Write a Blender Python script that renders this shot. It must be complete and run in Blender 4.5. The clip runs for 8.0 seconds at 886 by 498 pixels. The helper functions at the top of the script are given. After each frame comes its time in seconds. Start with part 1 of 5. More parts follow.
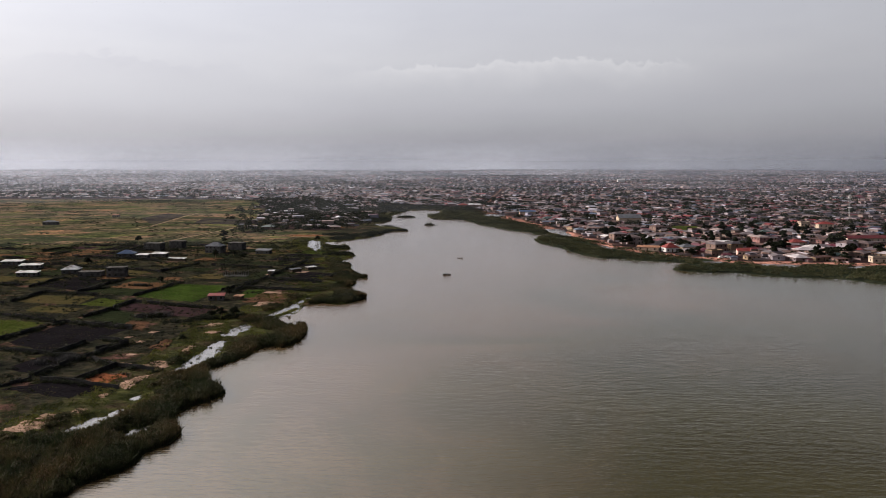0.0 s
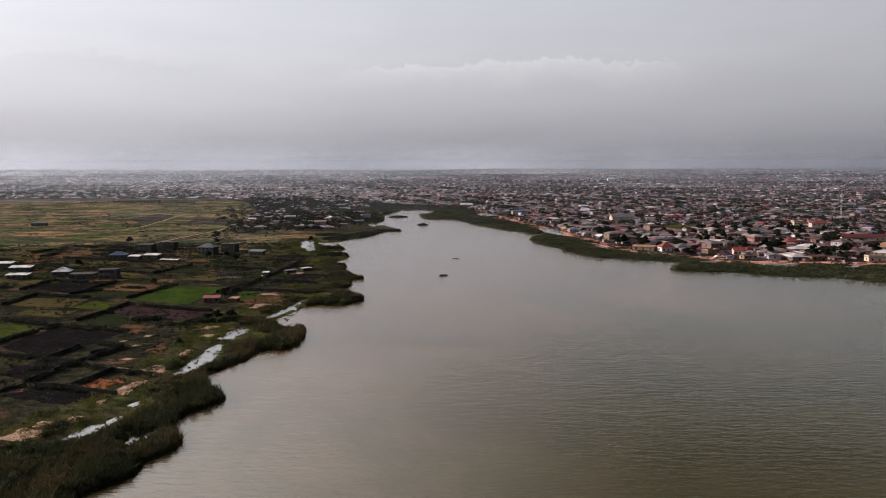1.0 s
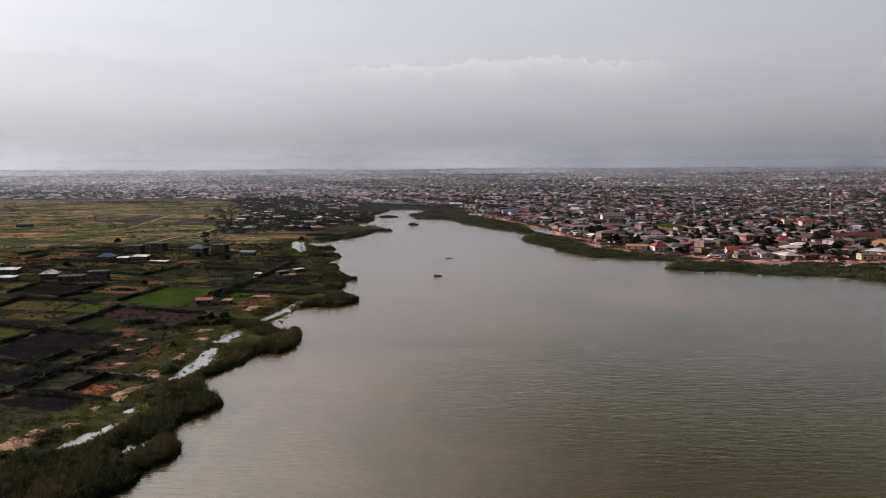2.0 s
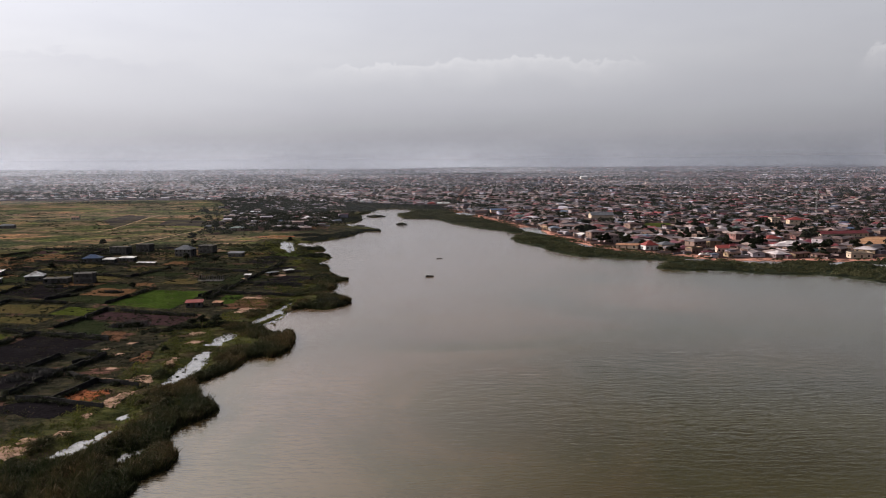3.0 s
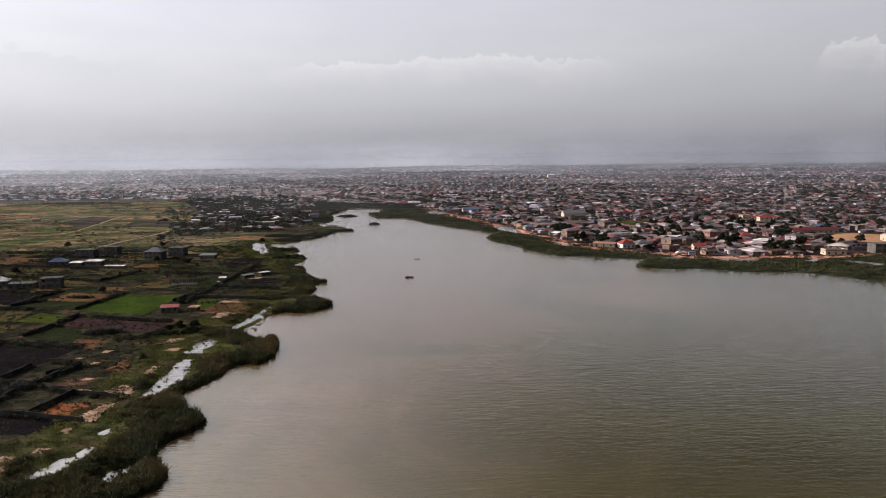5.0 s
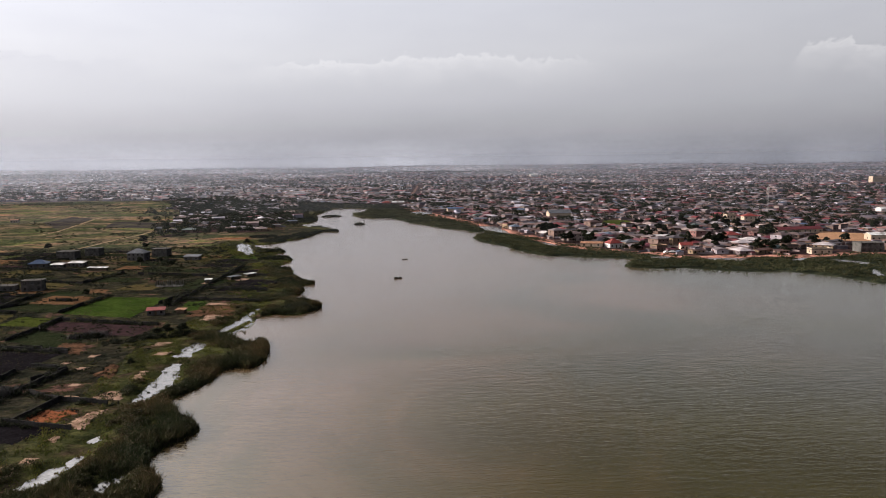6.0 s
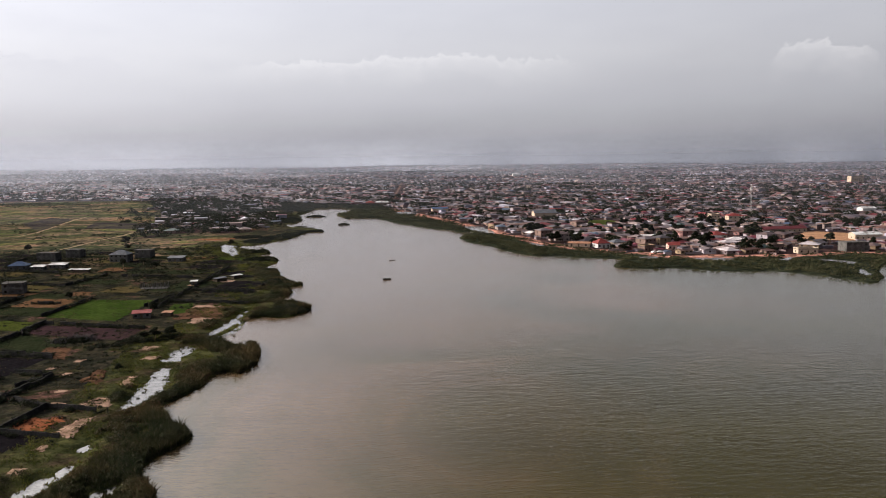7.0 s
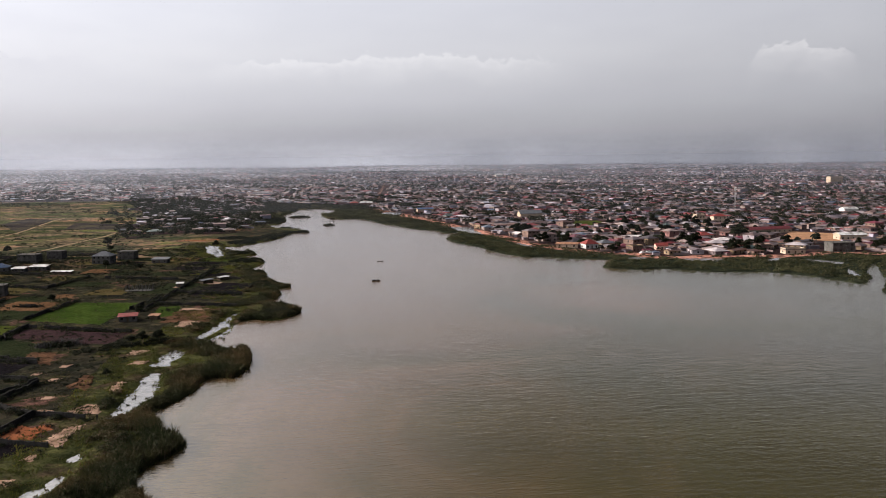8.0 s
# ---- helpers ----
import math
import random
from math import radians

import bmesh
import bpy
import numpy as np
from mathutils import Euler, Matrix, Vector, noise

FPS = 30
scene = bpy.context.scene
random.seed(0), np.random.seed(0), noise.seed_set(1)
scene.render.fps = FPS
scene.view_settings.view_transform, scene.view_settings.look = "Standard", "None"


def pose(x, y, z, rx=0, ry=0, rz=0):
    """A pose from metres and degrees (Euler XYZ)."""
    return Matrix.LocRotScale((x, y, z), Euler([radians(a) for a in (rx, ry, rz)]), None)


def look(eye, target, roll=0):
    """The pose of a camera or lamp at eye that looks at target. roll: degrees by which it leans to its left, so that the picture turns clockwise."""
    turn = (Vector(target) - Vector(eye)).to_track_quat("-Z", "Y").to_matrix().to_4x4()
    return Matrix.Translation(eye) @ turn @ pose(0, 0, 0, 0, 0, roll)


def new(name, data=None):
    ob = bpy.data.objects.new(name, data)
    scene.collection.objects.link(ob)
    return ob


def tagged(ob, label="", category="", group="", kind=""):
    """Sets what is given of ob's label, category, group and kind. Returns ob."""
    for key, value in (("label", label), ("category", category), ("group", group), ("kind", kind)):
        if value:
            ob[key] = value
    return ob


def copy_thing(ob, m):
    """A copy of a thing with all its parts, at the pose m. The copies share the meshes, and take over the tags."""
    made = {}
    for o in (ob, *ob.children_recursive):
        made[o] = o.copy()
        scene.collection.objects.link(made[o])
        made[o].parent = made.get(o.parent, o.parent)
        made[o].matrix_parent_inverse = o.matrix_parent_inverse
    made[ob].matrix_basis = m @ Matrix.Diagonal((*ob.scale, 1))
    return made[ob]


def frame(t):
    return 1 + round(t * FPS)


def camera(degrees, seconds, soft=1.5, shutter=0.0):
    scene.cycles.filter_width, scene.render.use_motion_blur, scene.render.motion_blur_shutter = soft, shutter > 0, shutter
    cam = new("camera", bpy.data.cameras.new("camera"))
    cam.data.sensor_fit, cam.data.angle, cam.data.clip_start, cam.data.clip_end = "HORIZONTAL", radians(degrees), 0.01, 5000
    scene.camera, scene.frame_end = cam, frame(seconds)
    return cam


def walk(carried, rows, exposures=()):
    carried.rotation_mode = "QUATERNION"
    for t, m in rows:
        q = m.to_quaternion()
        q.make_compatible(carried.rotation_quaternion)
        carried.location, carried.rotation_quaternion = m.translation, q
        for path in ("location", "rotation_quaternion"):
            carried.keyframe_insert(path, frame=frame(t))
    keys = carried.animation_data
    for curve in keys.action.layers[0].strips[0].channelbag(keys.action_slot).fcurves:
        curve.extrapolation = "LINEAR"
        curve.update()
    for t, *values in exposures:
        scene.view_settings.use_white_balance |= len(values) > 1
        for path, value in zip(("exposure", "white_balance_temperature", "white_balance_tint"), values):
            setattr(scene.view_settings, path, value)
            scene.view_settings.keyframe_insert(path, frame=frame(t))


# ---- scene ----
cam = camera(59.0, 8.0, soft=0.9)


def aim(x, y, z, yaw, pitch, roll):
    """A camera pose from its place and its yaw (to the left), pitch and roll in degrees."""
    a, b = radians(yaw), radians(pitch)
    eye = Vector((x, y, z))
    return look(eye, eye + Vector((-math.sin(a) * math.cos(b), math.cos(a) * math.cos(b), math.sin(b))), roll)


PATH = [
    (0, 0.00, 0.00, 60.00, 0.000, -6.002, 0.011), (0.5, -2.02, 1.92, 60.08, -0.367, -6.018, -0.043),
    (1, -3.99, 3.79, 60.16, -0.781, -6.039, -0.102), (1.5, -5.90, 5.61, 60.24, -1.239, -6.063, -0.165),
    (2, -7.77, 7.41, 60.31, -1.737, -6.090, -0.230), (2.5, -9.60, 9.18, 60.39, -2.270, -6.120, -0.296),
    (3, -11.39, 10.93, 60.46, -2.836, -6.151, -0.359), (3.5, -13.17, 12.69, 60.53, -3.430, -6.182, -0.420),
    (4, -14.93, 14.45, 60.60, -4.048, -6.213, -0.476), (4.5, -16.68, 16.23, 60.67, -4.687, -6.242, -0.525),
    (5, -18.42, 18.04, 60.73, -5.342, -6.270, -0.566), (5.5, -20.17, 19.89, 60.79, -6.010, -6.294, -0.597),
    (6, -21.93, 21.79, 60.86, -6.688, -6.315, -0.616), (6.5, -23.71, 23.74, 60.92, -7.370, -6.331, -0.621),
    (7, -25.52, 25.77, 60.97, -8.054, -6.342, -0.612), (7.5, -27.35, 27.87, 61.03, -8.735, -6.346, -0.585),
    (8, -29.22, 30.06, 61.08, -9.410, -6.343, -0.540),
]
walk(cam, [(r[0], aim(*r[1:])) for r in PATH], [(0, -0.06, 6370, 12.8), (4, 0.06, 6370, 12.8), (8, 0.19, 6370, 12.8)])

# ---- light ----
SUN_AZ, SUN_EL = radians(67), radians(20)          # azimuth to the left of +y
SUN = Vector((-math.sin(SUN_AZ) * math.cos(SUN_EL), math.cos(SUN_AZ) * math.cos(SUN_EL), math.sin(SUN_EL)))
lamp = bpy.data.lights.new("sun", "SUN")
lamp.energy, lamp.angle, lamp.color = 5.0, radians(0.8), (1.0, 0.87, 0.73)
sun = new("sun", lamp)
sun.matrix_world = look(SUN * 500, (0, 0, 0))


def grey(v, warm=0.0):
    return (v * (1 + warm), v, v * (1 - warm))


class Nodes:
    """Short hand for building a node tree."""

    def __init__(self, tree):
        self.tree = tree

    def add(self, kind, inputs=(), operation="", attribute=""):
        n = self.tree.nodes.new(kind)
        if operation:
            n.operation = operation
        if attribute:
            n.attribute_name = attribute
        for k, v in dict(inputs).items():
            if isinstance(v, bpy.types.NodeSocket):
                self.tree.links.new(v, n.inputs[k])
            else:
                n.inputs[k].default_value = v
        return n

    def math(self, op, a, b=0.0, clamp=False):
        n = self.add("ShaderNodeMath", {0: a, 1: b}, operation=op)
        n.use_clamp = clamp
        return n.outputs[0]

    def ramp(self, fac, stops, interp="LINEAR"):
        n = self.add("ShaderNodeValToRGB", {"Fac": fac})
        n.color_ramp.interpolation = interp
        els = n.color_ramp.elements
        while len(els) < len(stops):
            els.new(0.5)
        for e, (p, c) in zip(els, stops):
            e.position = p
            e.color = (*c, 1) if len(c) == 3 else c
        return n.outputs["Color"]

    def noise(self, vec, scale, detail=4.0, rough=0.55, dist=0.0):
        return self.add("ShaderNodeTexNoise", {"Vector": vec, "Scale": scale, "Detail": detail, "Roughness": rough, "Distortion": dist}).outputs["Fac"]

    def mix(self, fac, a, b, blend="MIX"):
        n = self.add("ShaderNodeMix")
        n.data_type, n.blend_type = "RGBA", blend
        for s, v in ((n.inputs[0], fac), (n.inputs[6], a), (n.inputs[7], b)):
            if isinstance(v, bpy.types.NodeSocket):
                self.tree.links.new(v, s)
            else:
                s.default_value = (*v, 1) if isinstance(v, tuple) and len(v) == 3 else v
        return n.outputs[2]

    def scaled(self, vec, s):
        return self.add("ShaderNodeMapping", {"Vector": vec, "Scale": s}).outputs[0]


world = bpy.data.worlds.new("hazy_sky")
scene.world = world
world.use_nodes = True
world.node_tree.nodes.clear()
N = Nodes(world.node_tree)
way = N.add("ShaderNodeTexCoord").outputs["Generated"]
nishita = N.add("ShaderNodeTexSky")
nishita.sky_type, nishita.sun_disc = "NISHITA", False
nishita.sun_elevation, nishita.sun_rotation = SUN_EL, 2 * math.pi - SUN_AZ
nishita.dust_density, nishita.air_density = 4.0, 1.2
sky = nishita.outputs[0]
sky = N.mix(1.0, sky, (0.05, 0.05, 0.05), "MULTIPLY")
height = N.add("ShaderNodeSeparateXYZ", {0: way}).outputs[2]
toward = N.add("ShaderNodeVectorMath", {0: way, 1: SUN}, operation="DOT_PRODUCT").outputs["Value"]
# dust scatters forward: the sky is brightest round the sun and dull opposite to it
glow = N.ramp(N.math("ADD", N.math("MULTIPLY", toward, 0.5), 0.5),
              [(0.0, grey(0.07)), (0.25, grey(0.13)), (0.36, grey(0.225)), (0.42, grey(0.252)), (0.49, grey(0.262)), (0.722, grey(0.33)), (0.905, grey(0.44)), (0.96, (0.62, 0.61, 0.59)), (1.0, (1.0, 0.96, 0.88))])
glow = N.mix(1.0, glow, (2.22, 2.22, 2.22), "MULTIPLY")
# dusty harmattan haze: dull near the ground, paler above it
low = [(0.0, (0.55, 0.55, 0.575)), (0.03, (0.60, 0.60, 0.63)), (0.075, (0.80, 0.805, 0.845)), (0.13, (0.95, 0.955, 0.99)), (0.22, (1.0, 1.02, 1.09))]
away = N.ramp(height, low + [(0.28, (0.39, 0.395, 0.44)), (0.4, (0.125, 0.135, 0.185)), (1.0, (0.11, 0.16, 0.29))])
sunward = N.ramp(height, low + [(0.33, (2.6, 2.54, 2.46)), (0.48, (4.2, 3.95, 3.65)), (1.0, (0.24, 0.28, 0.38))])
haze = N.mix(N.ramp(toward, [(0.2, (0, 0, 0)), (0.78, (1, 1, 1))], "EASE"), away, sunward)
haze = N.mix(1.0, haze, glow, "MULTIPLY")
# a bank of soft cumulus tops, one taller cloud beside it and a dull smear
azimuth = N.math("ARCTAN2", N.add("ShaderNodeSeparateXYZ", {0: way}).outputs[0], N.add("ShaderNodeSeparateXYZ", {0: way}).outputs[1])
billow = N.math("SUBTRACT", N.noise(N.scaled(way, (1.0, 1.0, 1.6)), 52.0, 7.0, 0.62, 0.4), 0.5)
lumps = N.noise(N.scaled(way, (1.0, 1.0, 0.2)), 15.0, 3.0, 0.6)


def cumulus(middle, half, base, tall, fade):
    """Bright cloud tops between two azimuths (degrees), paling downwards from a lumpy upper edge."""
    off = N.math("MULTIPLY", N.math("ABSOLUTE", N.math("SUBTRACT", azimuth, radians(middle))), 1 / radians(half))
    window = N.ramp(off, [(0.0, grey(1)), (0.55, grey(0.9)), (1.0, grey(0))], "EASE")
    top = N.math("ADD", N.math("MULTIPLY", N.math("MULTIPLY", lumps, N.math("POWER", window, 0.4)), tall * 1.9), base)
    depth = N.math("ADD", N.math("SUBTRACT", top, height), N.math("MULTIPLY", billow, 0.036))
    lit = N.ramp(N.math("MULTIPLY", depth, 1 / fade), [(0.0, grey(0)), (0.10, grey(1)), (0.35, grey(0.55)), (1.0, grey(0))])
    return N.math("MULTIPLY", lit, window)


bank = cumulus(6, 14, 0.108, 0.024, 0.035)
tower = cumulus(33.7, 3.6, 0.096, 0.030, 0.04)
smear = cumulus(-21, 9, 0.104, 0.024, 0.03)
veil = N.noise(N.scaled(way, (1.0, 1.0, 6.0)), 2.2, 5.0, 0.5)
puff = N.noise(N.scaled(way, (1.0, 1.0, 4.0)), 8.0, 7.0, 0.6, 0.3)
haze = N.mix(N.math("ADD", N.math("MULTIPLY", bank, 0.62), tower, True), haze, N.mix(1.0, haze, (1.28, 1.265, 1.23), "MULTIPLY"))
haze = N.mix(smear, haze, N.mix(1.0, haze, (0.95, 0.95, 0.96), "MULTIPLY"))
haze = N.mix(1.0, haze, N.ramp(puff, [(0.35, (0.985, 0.985, 0.988)), (0.65, (1.015, 1.015, 1.012))]), "MULTIPLY")
haze = N.mix(1.0, haze, N.ramp(veil, [(0.3, (0.96, 0.96, 0.965)), (0.7, (1.03, 1.03, 1.025))]), "MULTIPLY")
aureole = N.math("MULTIPLY", N.math("POWER", N.math("MAXIMUM", toward, 0.0), 14.0), 1.0)
haze = N.mix(1.0, haze, N.mix(1.0, aureole, (1.0, 0.93, 0.83), "MULTIPLY"), "ADD")
haze = N.mix(0.88, sky, haze)
back = N.add("ShaderNodeBackground", {"Color": haze, "Strength": 1.0})
N.add("ShaderNodeOutputWorld", {"Surface": back.outputs[0]})


# ---- materials ----
def material(name, stops, scale=0.3, fine=3.0, rough=0.85, bump=0.0, vary=None, vary_stops=None, fine_amount=0.35, spec=0.03, metal=0.0,
             interp="LINEAR", translucent=0.0):
    """Two scales of noise over a colour ramp; vary: "island" or "object" takes the colour from vary_stops piece by piece."""
    m = bpy.data.materials.new(name)
    m.use_nodes = True
    m.node_tree.nodes.clear()
    n = Nodes(m.node_tree)
    co = n.add("ShaderNodeTexCoord").outputs["Object"]
    big, small = n.noise(co, scale, 5.0), n.noise(co, fine, 5.0, 0.65)
    colour = n.ramp(big, stops, interp)
    if vary:
        pick = n.add("ShaderNodeObjectInfo").outputs["Random"] if vary == "object" else n.add("ShaderNodeNewGeometry").outputs["Random Per Island"]
        colour = n.mix(1.0, n.ramp(pick, vary_stops, "CONSTANT"), colour, "MULTIPLY")
    k = fine_amount
    colour = n.mix(1.0, colour, n.ramp(small, [(0.3, (1 - k,) * 3), (0.7, (1 + k,) * 3)]), "MULTIPLY")
    ins = {"Base Color": colour, "Roughness": rough, "Metallic": metal, "Specular IOR Level": spec if rough < 0.84 else 0.0}
    if bump:
        ins["Normal"] = n.add("ShaderNodeBump", {"Height": small, "Strength": min(1.0, bump), "Distance": 0.15}).outputs[0]
    shader = n.add("ShaderNodeBsdfPrincipled", ins).outputs[0]
    if translucent:
        thin = n.add("ShaderNodeBsdfTranslucent", {"Color": colour}).outputs[0]
        shader = n.add("ShaderNodeMixShader", {0: translucent, 1: shader, 2: thin}).outputs[0]
    n.add("ShaderNodeOutputMaterial", {"Surface": shader})
    return m


REED = material("reed_leaf", [(0.38, (0.62, 0.75, 0.7)), (0.5, (0.95, 0.95, 0.9)), (0.62, (1.6, 1.25, 1.15))], 0.07, 1.5, 0.6, vary="island", translucent=0.25,
                vary_stops=[(0, (0.036, 0.040, 0.018)), (0.3, (0.023, 0.027, 0.012)), (0.55, (0.046, 0.044, 0.021)), (0.8, (0.066, 0.053, 0.032)), (0.95, (0.105, 0.085, 0.062))])
MARSH = material("marsh_leaf", [(0.38, (0.55, 0.6, 0.6)), (0.5, (1.0, 1.0, 0.9)), (0.62, (1.6, 1.5, 1.1))], 0.07, 1.5, 0.6, vary="island", translucent=0.3,
                 vary_stops=[(0, (0.054, 0.064, 0.016)), (0.35, (0.072, 0.078, 0.020)), (0.6, (0.036, 0.044, 0.013)), (0.85, (0.080, 0.062, 0.028))])
MANGROVE = material("mangrove_leaf", [(0.35, (0.55, 0.6, 0.6)), (0.5, (0.95, 1.0, 0.95)), (0.65, (1.4, 1.4, 1.3))], 0.03, 0.7, 0.6, vary="island", translucent=0.25,
                    vary_stops=[(0, (0.040, 0.042, 0.022)), (0.35, (0.053, 0.052, 0.027)), (0.6, (0.026, 0.030, 0.016)), (0.85, (0.074, 0.062, 0.037))])
BUSH = material("bush_leaf", [(0.3, (0.8, 0.8, 0.8)), (0.7, (1.2, 1.2, 1.2))], 0.05, 1.0, 0.6, vary="island", translucent=0.25,
                vary_stops=[(0, (0.0161, 0.0192, 0.0114)), (0.4, (0.0223, 0.0254, 0.0150)), (0.7, (0.0112, 0.0143, 0.0086)), (0.9, (0.0310, 0.0298, 0.0200))])
TUSSOCK = material("tussock", [(0.38, (0.6000, 0.6000, 0.6000)), (0.62, (1.5000, 1.4000, 1.3000))], 0.05, 1.0, 0.7, vary="island", translucent=0.2,
                   vary_stops=[(0, (0.034, 0.038, 0.016)), (0.35, (0.023, 0.026, 0.012)), (0.65, (0.052, 0.041, 0.023)), (0.9, (0.085, 0.060, 0.040))])
DRY_BUSH = material("dry_twigs", [(0.3, grey(0.05)), (0.7, grey(0.10, 0.05))], 0.3, 3.0, 0.8)
BARK = material("bark", [(0.3, (0.09, 0.065, 0.045)), (0.7, (0.16, 0.12, 0.085))], 0.5, 4.0, 0.9)
WALL = material("rendered_wall", [(0.3, (0.27, 0.27, 0.28)), (0.7, (0.74, 0.72, 0.71))], 0.2, 1.5, 0.9, vary="object", fine_amount=0.15,
                vary_stops=[(0, (0.42, 0.30, 0.256)), (0.25, (0.34, 0.235, 0.201)), (0.45, (0.55, 0.45, 0.415)), (0.58, (0.27, 0.22, 0.232)), (0.75, (0.46, 0.34, 0.232)),
                            (0.86, (0.66, 0.60, 0.659)), (0.94, (0.40, 0.22, 0.207))])
# bluish ramp paints the cool haze of distance into the wall colour
WALL_FAR = material("haze_blued_wall", [(0.3, (0.28, 0.29, 0.33)), (0.7, (0.62, 0.63, 0.70))], 0.02, 0.6, 0.9, vary="island", fine_amount=0.15,
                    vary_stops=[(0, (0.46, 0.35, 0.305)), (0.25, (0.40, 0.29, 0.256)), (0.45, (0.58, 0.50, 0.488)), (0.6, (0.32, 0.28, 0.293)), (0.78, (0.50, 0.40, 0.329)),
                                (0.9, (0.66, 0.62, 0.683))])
ROOFS = [(0, (0.140, 0.116, 0.120)), (0.13, (0.105, 0.054, 0.043)), (0.29, (0.190, 0.115, 0.090)), (0.41, (0.260, 0.205, 0.190)), (0.50, (0.055, 0.046, 0.050)), (0.64, (0.205, 0.036, 0.036)),
         (0.72, (0.120, 0.086, 0.080)), (0.83, (0.420, 0.395, 0.410)), (0.89, (0.060, 0.085, 0.125)), (0.925, (0.130, 0.022, 0.036)), (0.96, (0.060, 0.095, 0.085)), (0.98, (0.62, 0.60, 0.60))]
ROOF = material("roof_sheet", [(0.3, (0.58, 0.54, 0.55)), (0.7, (1.2, 1.15, 1.14))], 0.15, 1.2, 0.5, vary="object", vary_stops=ROOFS, fine_amount=0.2, spec=0.4)
# same roofs as ROOF, with distance haze tinted into the colour
ROOF_FAR = material("haze_blued_roof", [(0.3, (0.42, 0.42, 0.47)), (0.7, (0.98, 0.98, 1.08))], 0.02, 0.6, 0.5, vary="island", vary_stops=ROOFS, fine_amount=0.2, spec=0.2)
RED_ROOF = material("red_roof_sheet", [(0.3, (0.13, 0.030, 0.028)), (0.7, (0.23, 0.056, 0.050))], 0.4, 2.0, 0.5)
MAROON_ROOF = material("maroon_roof_sheet", [(0.3, (0.09, 0.026, 0.03)), (0.7, (0.15, 0.042, 0.045))], 0.4, 2.0, 0.5)
RUST_ROOF = material("rusted_roof_sheet", [(0.3, (0.2, 0.10, 0.06)), (0.7, (0.36, 0.2, 0.13))], 0.4, 2.0, 0.6)
WHITE_ROOF = material("pale_roof_sheet", [(0.36, (0.20, 0.18, 0.17)), (0.46, grey(0.42)), (0.6, grey(0.6))], 0.25, 1.6, 0.5, fine_amount=0.25)
GREY_ROOF = material("grey_roof_sheet", [(0.3, (0.075, 0.08, 0.09)), (0.7, (0.125, 0.13, 0.145))], 0.3, 2.0, 0.5)
BLUE_ROOF = material("blue_roof_sheet", [(0.3, (0.045, 0.065, 0.12)), (0.7, (0.065, 0.10, 0.17))], 0.3, 2.0, 0.5)
CREAM = material("cream_render", [(0.3, (0.30, 0.235, 0.18)), (0.7, (0.46, 0.38, 0.30))], 0.3, 2.0, 0.9, fine_amount=0.2)
WHITEWASH = material("whitewash", [(0.3, grey(0.42, 0.02)), (0.7, grey(0.58, 0.03))], 0.3, 2.0, 0.9, fine_amount=0.1)
PINK = material("pink_render", [(0.3, (0.55, 0.33, 0.28)), (0.7, (0.66, 0.42, 0.36))], 0.3, 2.0, 0.9, fine_amount=0.12)
CONCRETE = material("bare_blockwork", [(0.3, grey(0.055, 0.03)), (0.7, grey(0.12, 0.04))], 0.4, 3.0, 0.95, fine_amount=0.25)
DARK_BLOCK = material("weathered_blockwork", [(0.3, grey(0.018, 0.0)), (0.7, grey(0.050, 0.04))], 0.25, 2.0, 0.95, bump=0.4)
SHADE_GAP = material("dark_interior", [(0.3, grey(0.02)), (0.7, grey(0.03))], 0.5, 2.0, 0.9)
TIMBER = material("weathered_wood", [(0.3, (0.05, 0.04, 0.03)), (0.7, (0.11, 0.085, 0.065))], 1.0, 6.0, 0.8)
STEEL = material("galvanised_steel", [(0.3, grey(0.26)), (0.7, grey(0.36))], 1.0, 5.0, 0.45, metal=0.4)
CAR_WHITE = material("white_car_paint", [(0.3, grey(0.7)), (0.7, grey(0.75))], 1.0, 5.0, 0.25, fine_amount=0.03, spec=0.5)
RUBBER = material("tyre_rubber", [(0.3, grey(0.02)), (0.7, grey(0.03))], 1.0, 5.0, 0.8)
CAR_GLASS = material("tinted_window", [(0.3, grey(0.02)), (0.7, grey(0.025))], 1.0, 5.0, 0.08, fine_amount=0.05, spec=0.5)
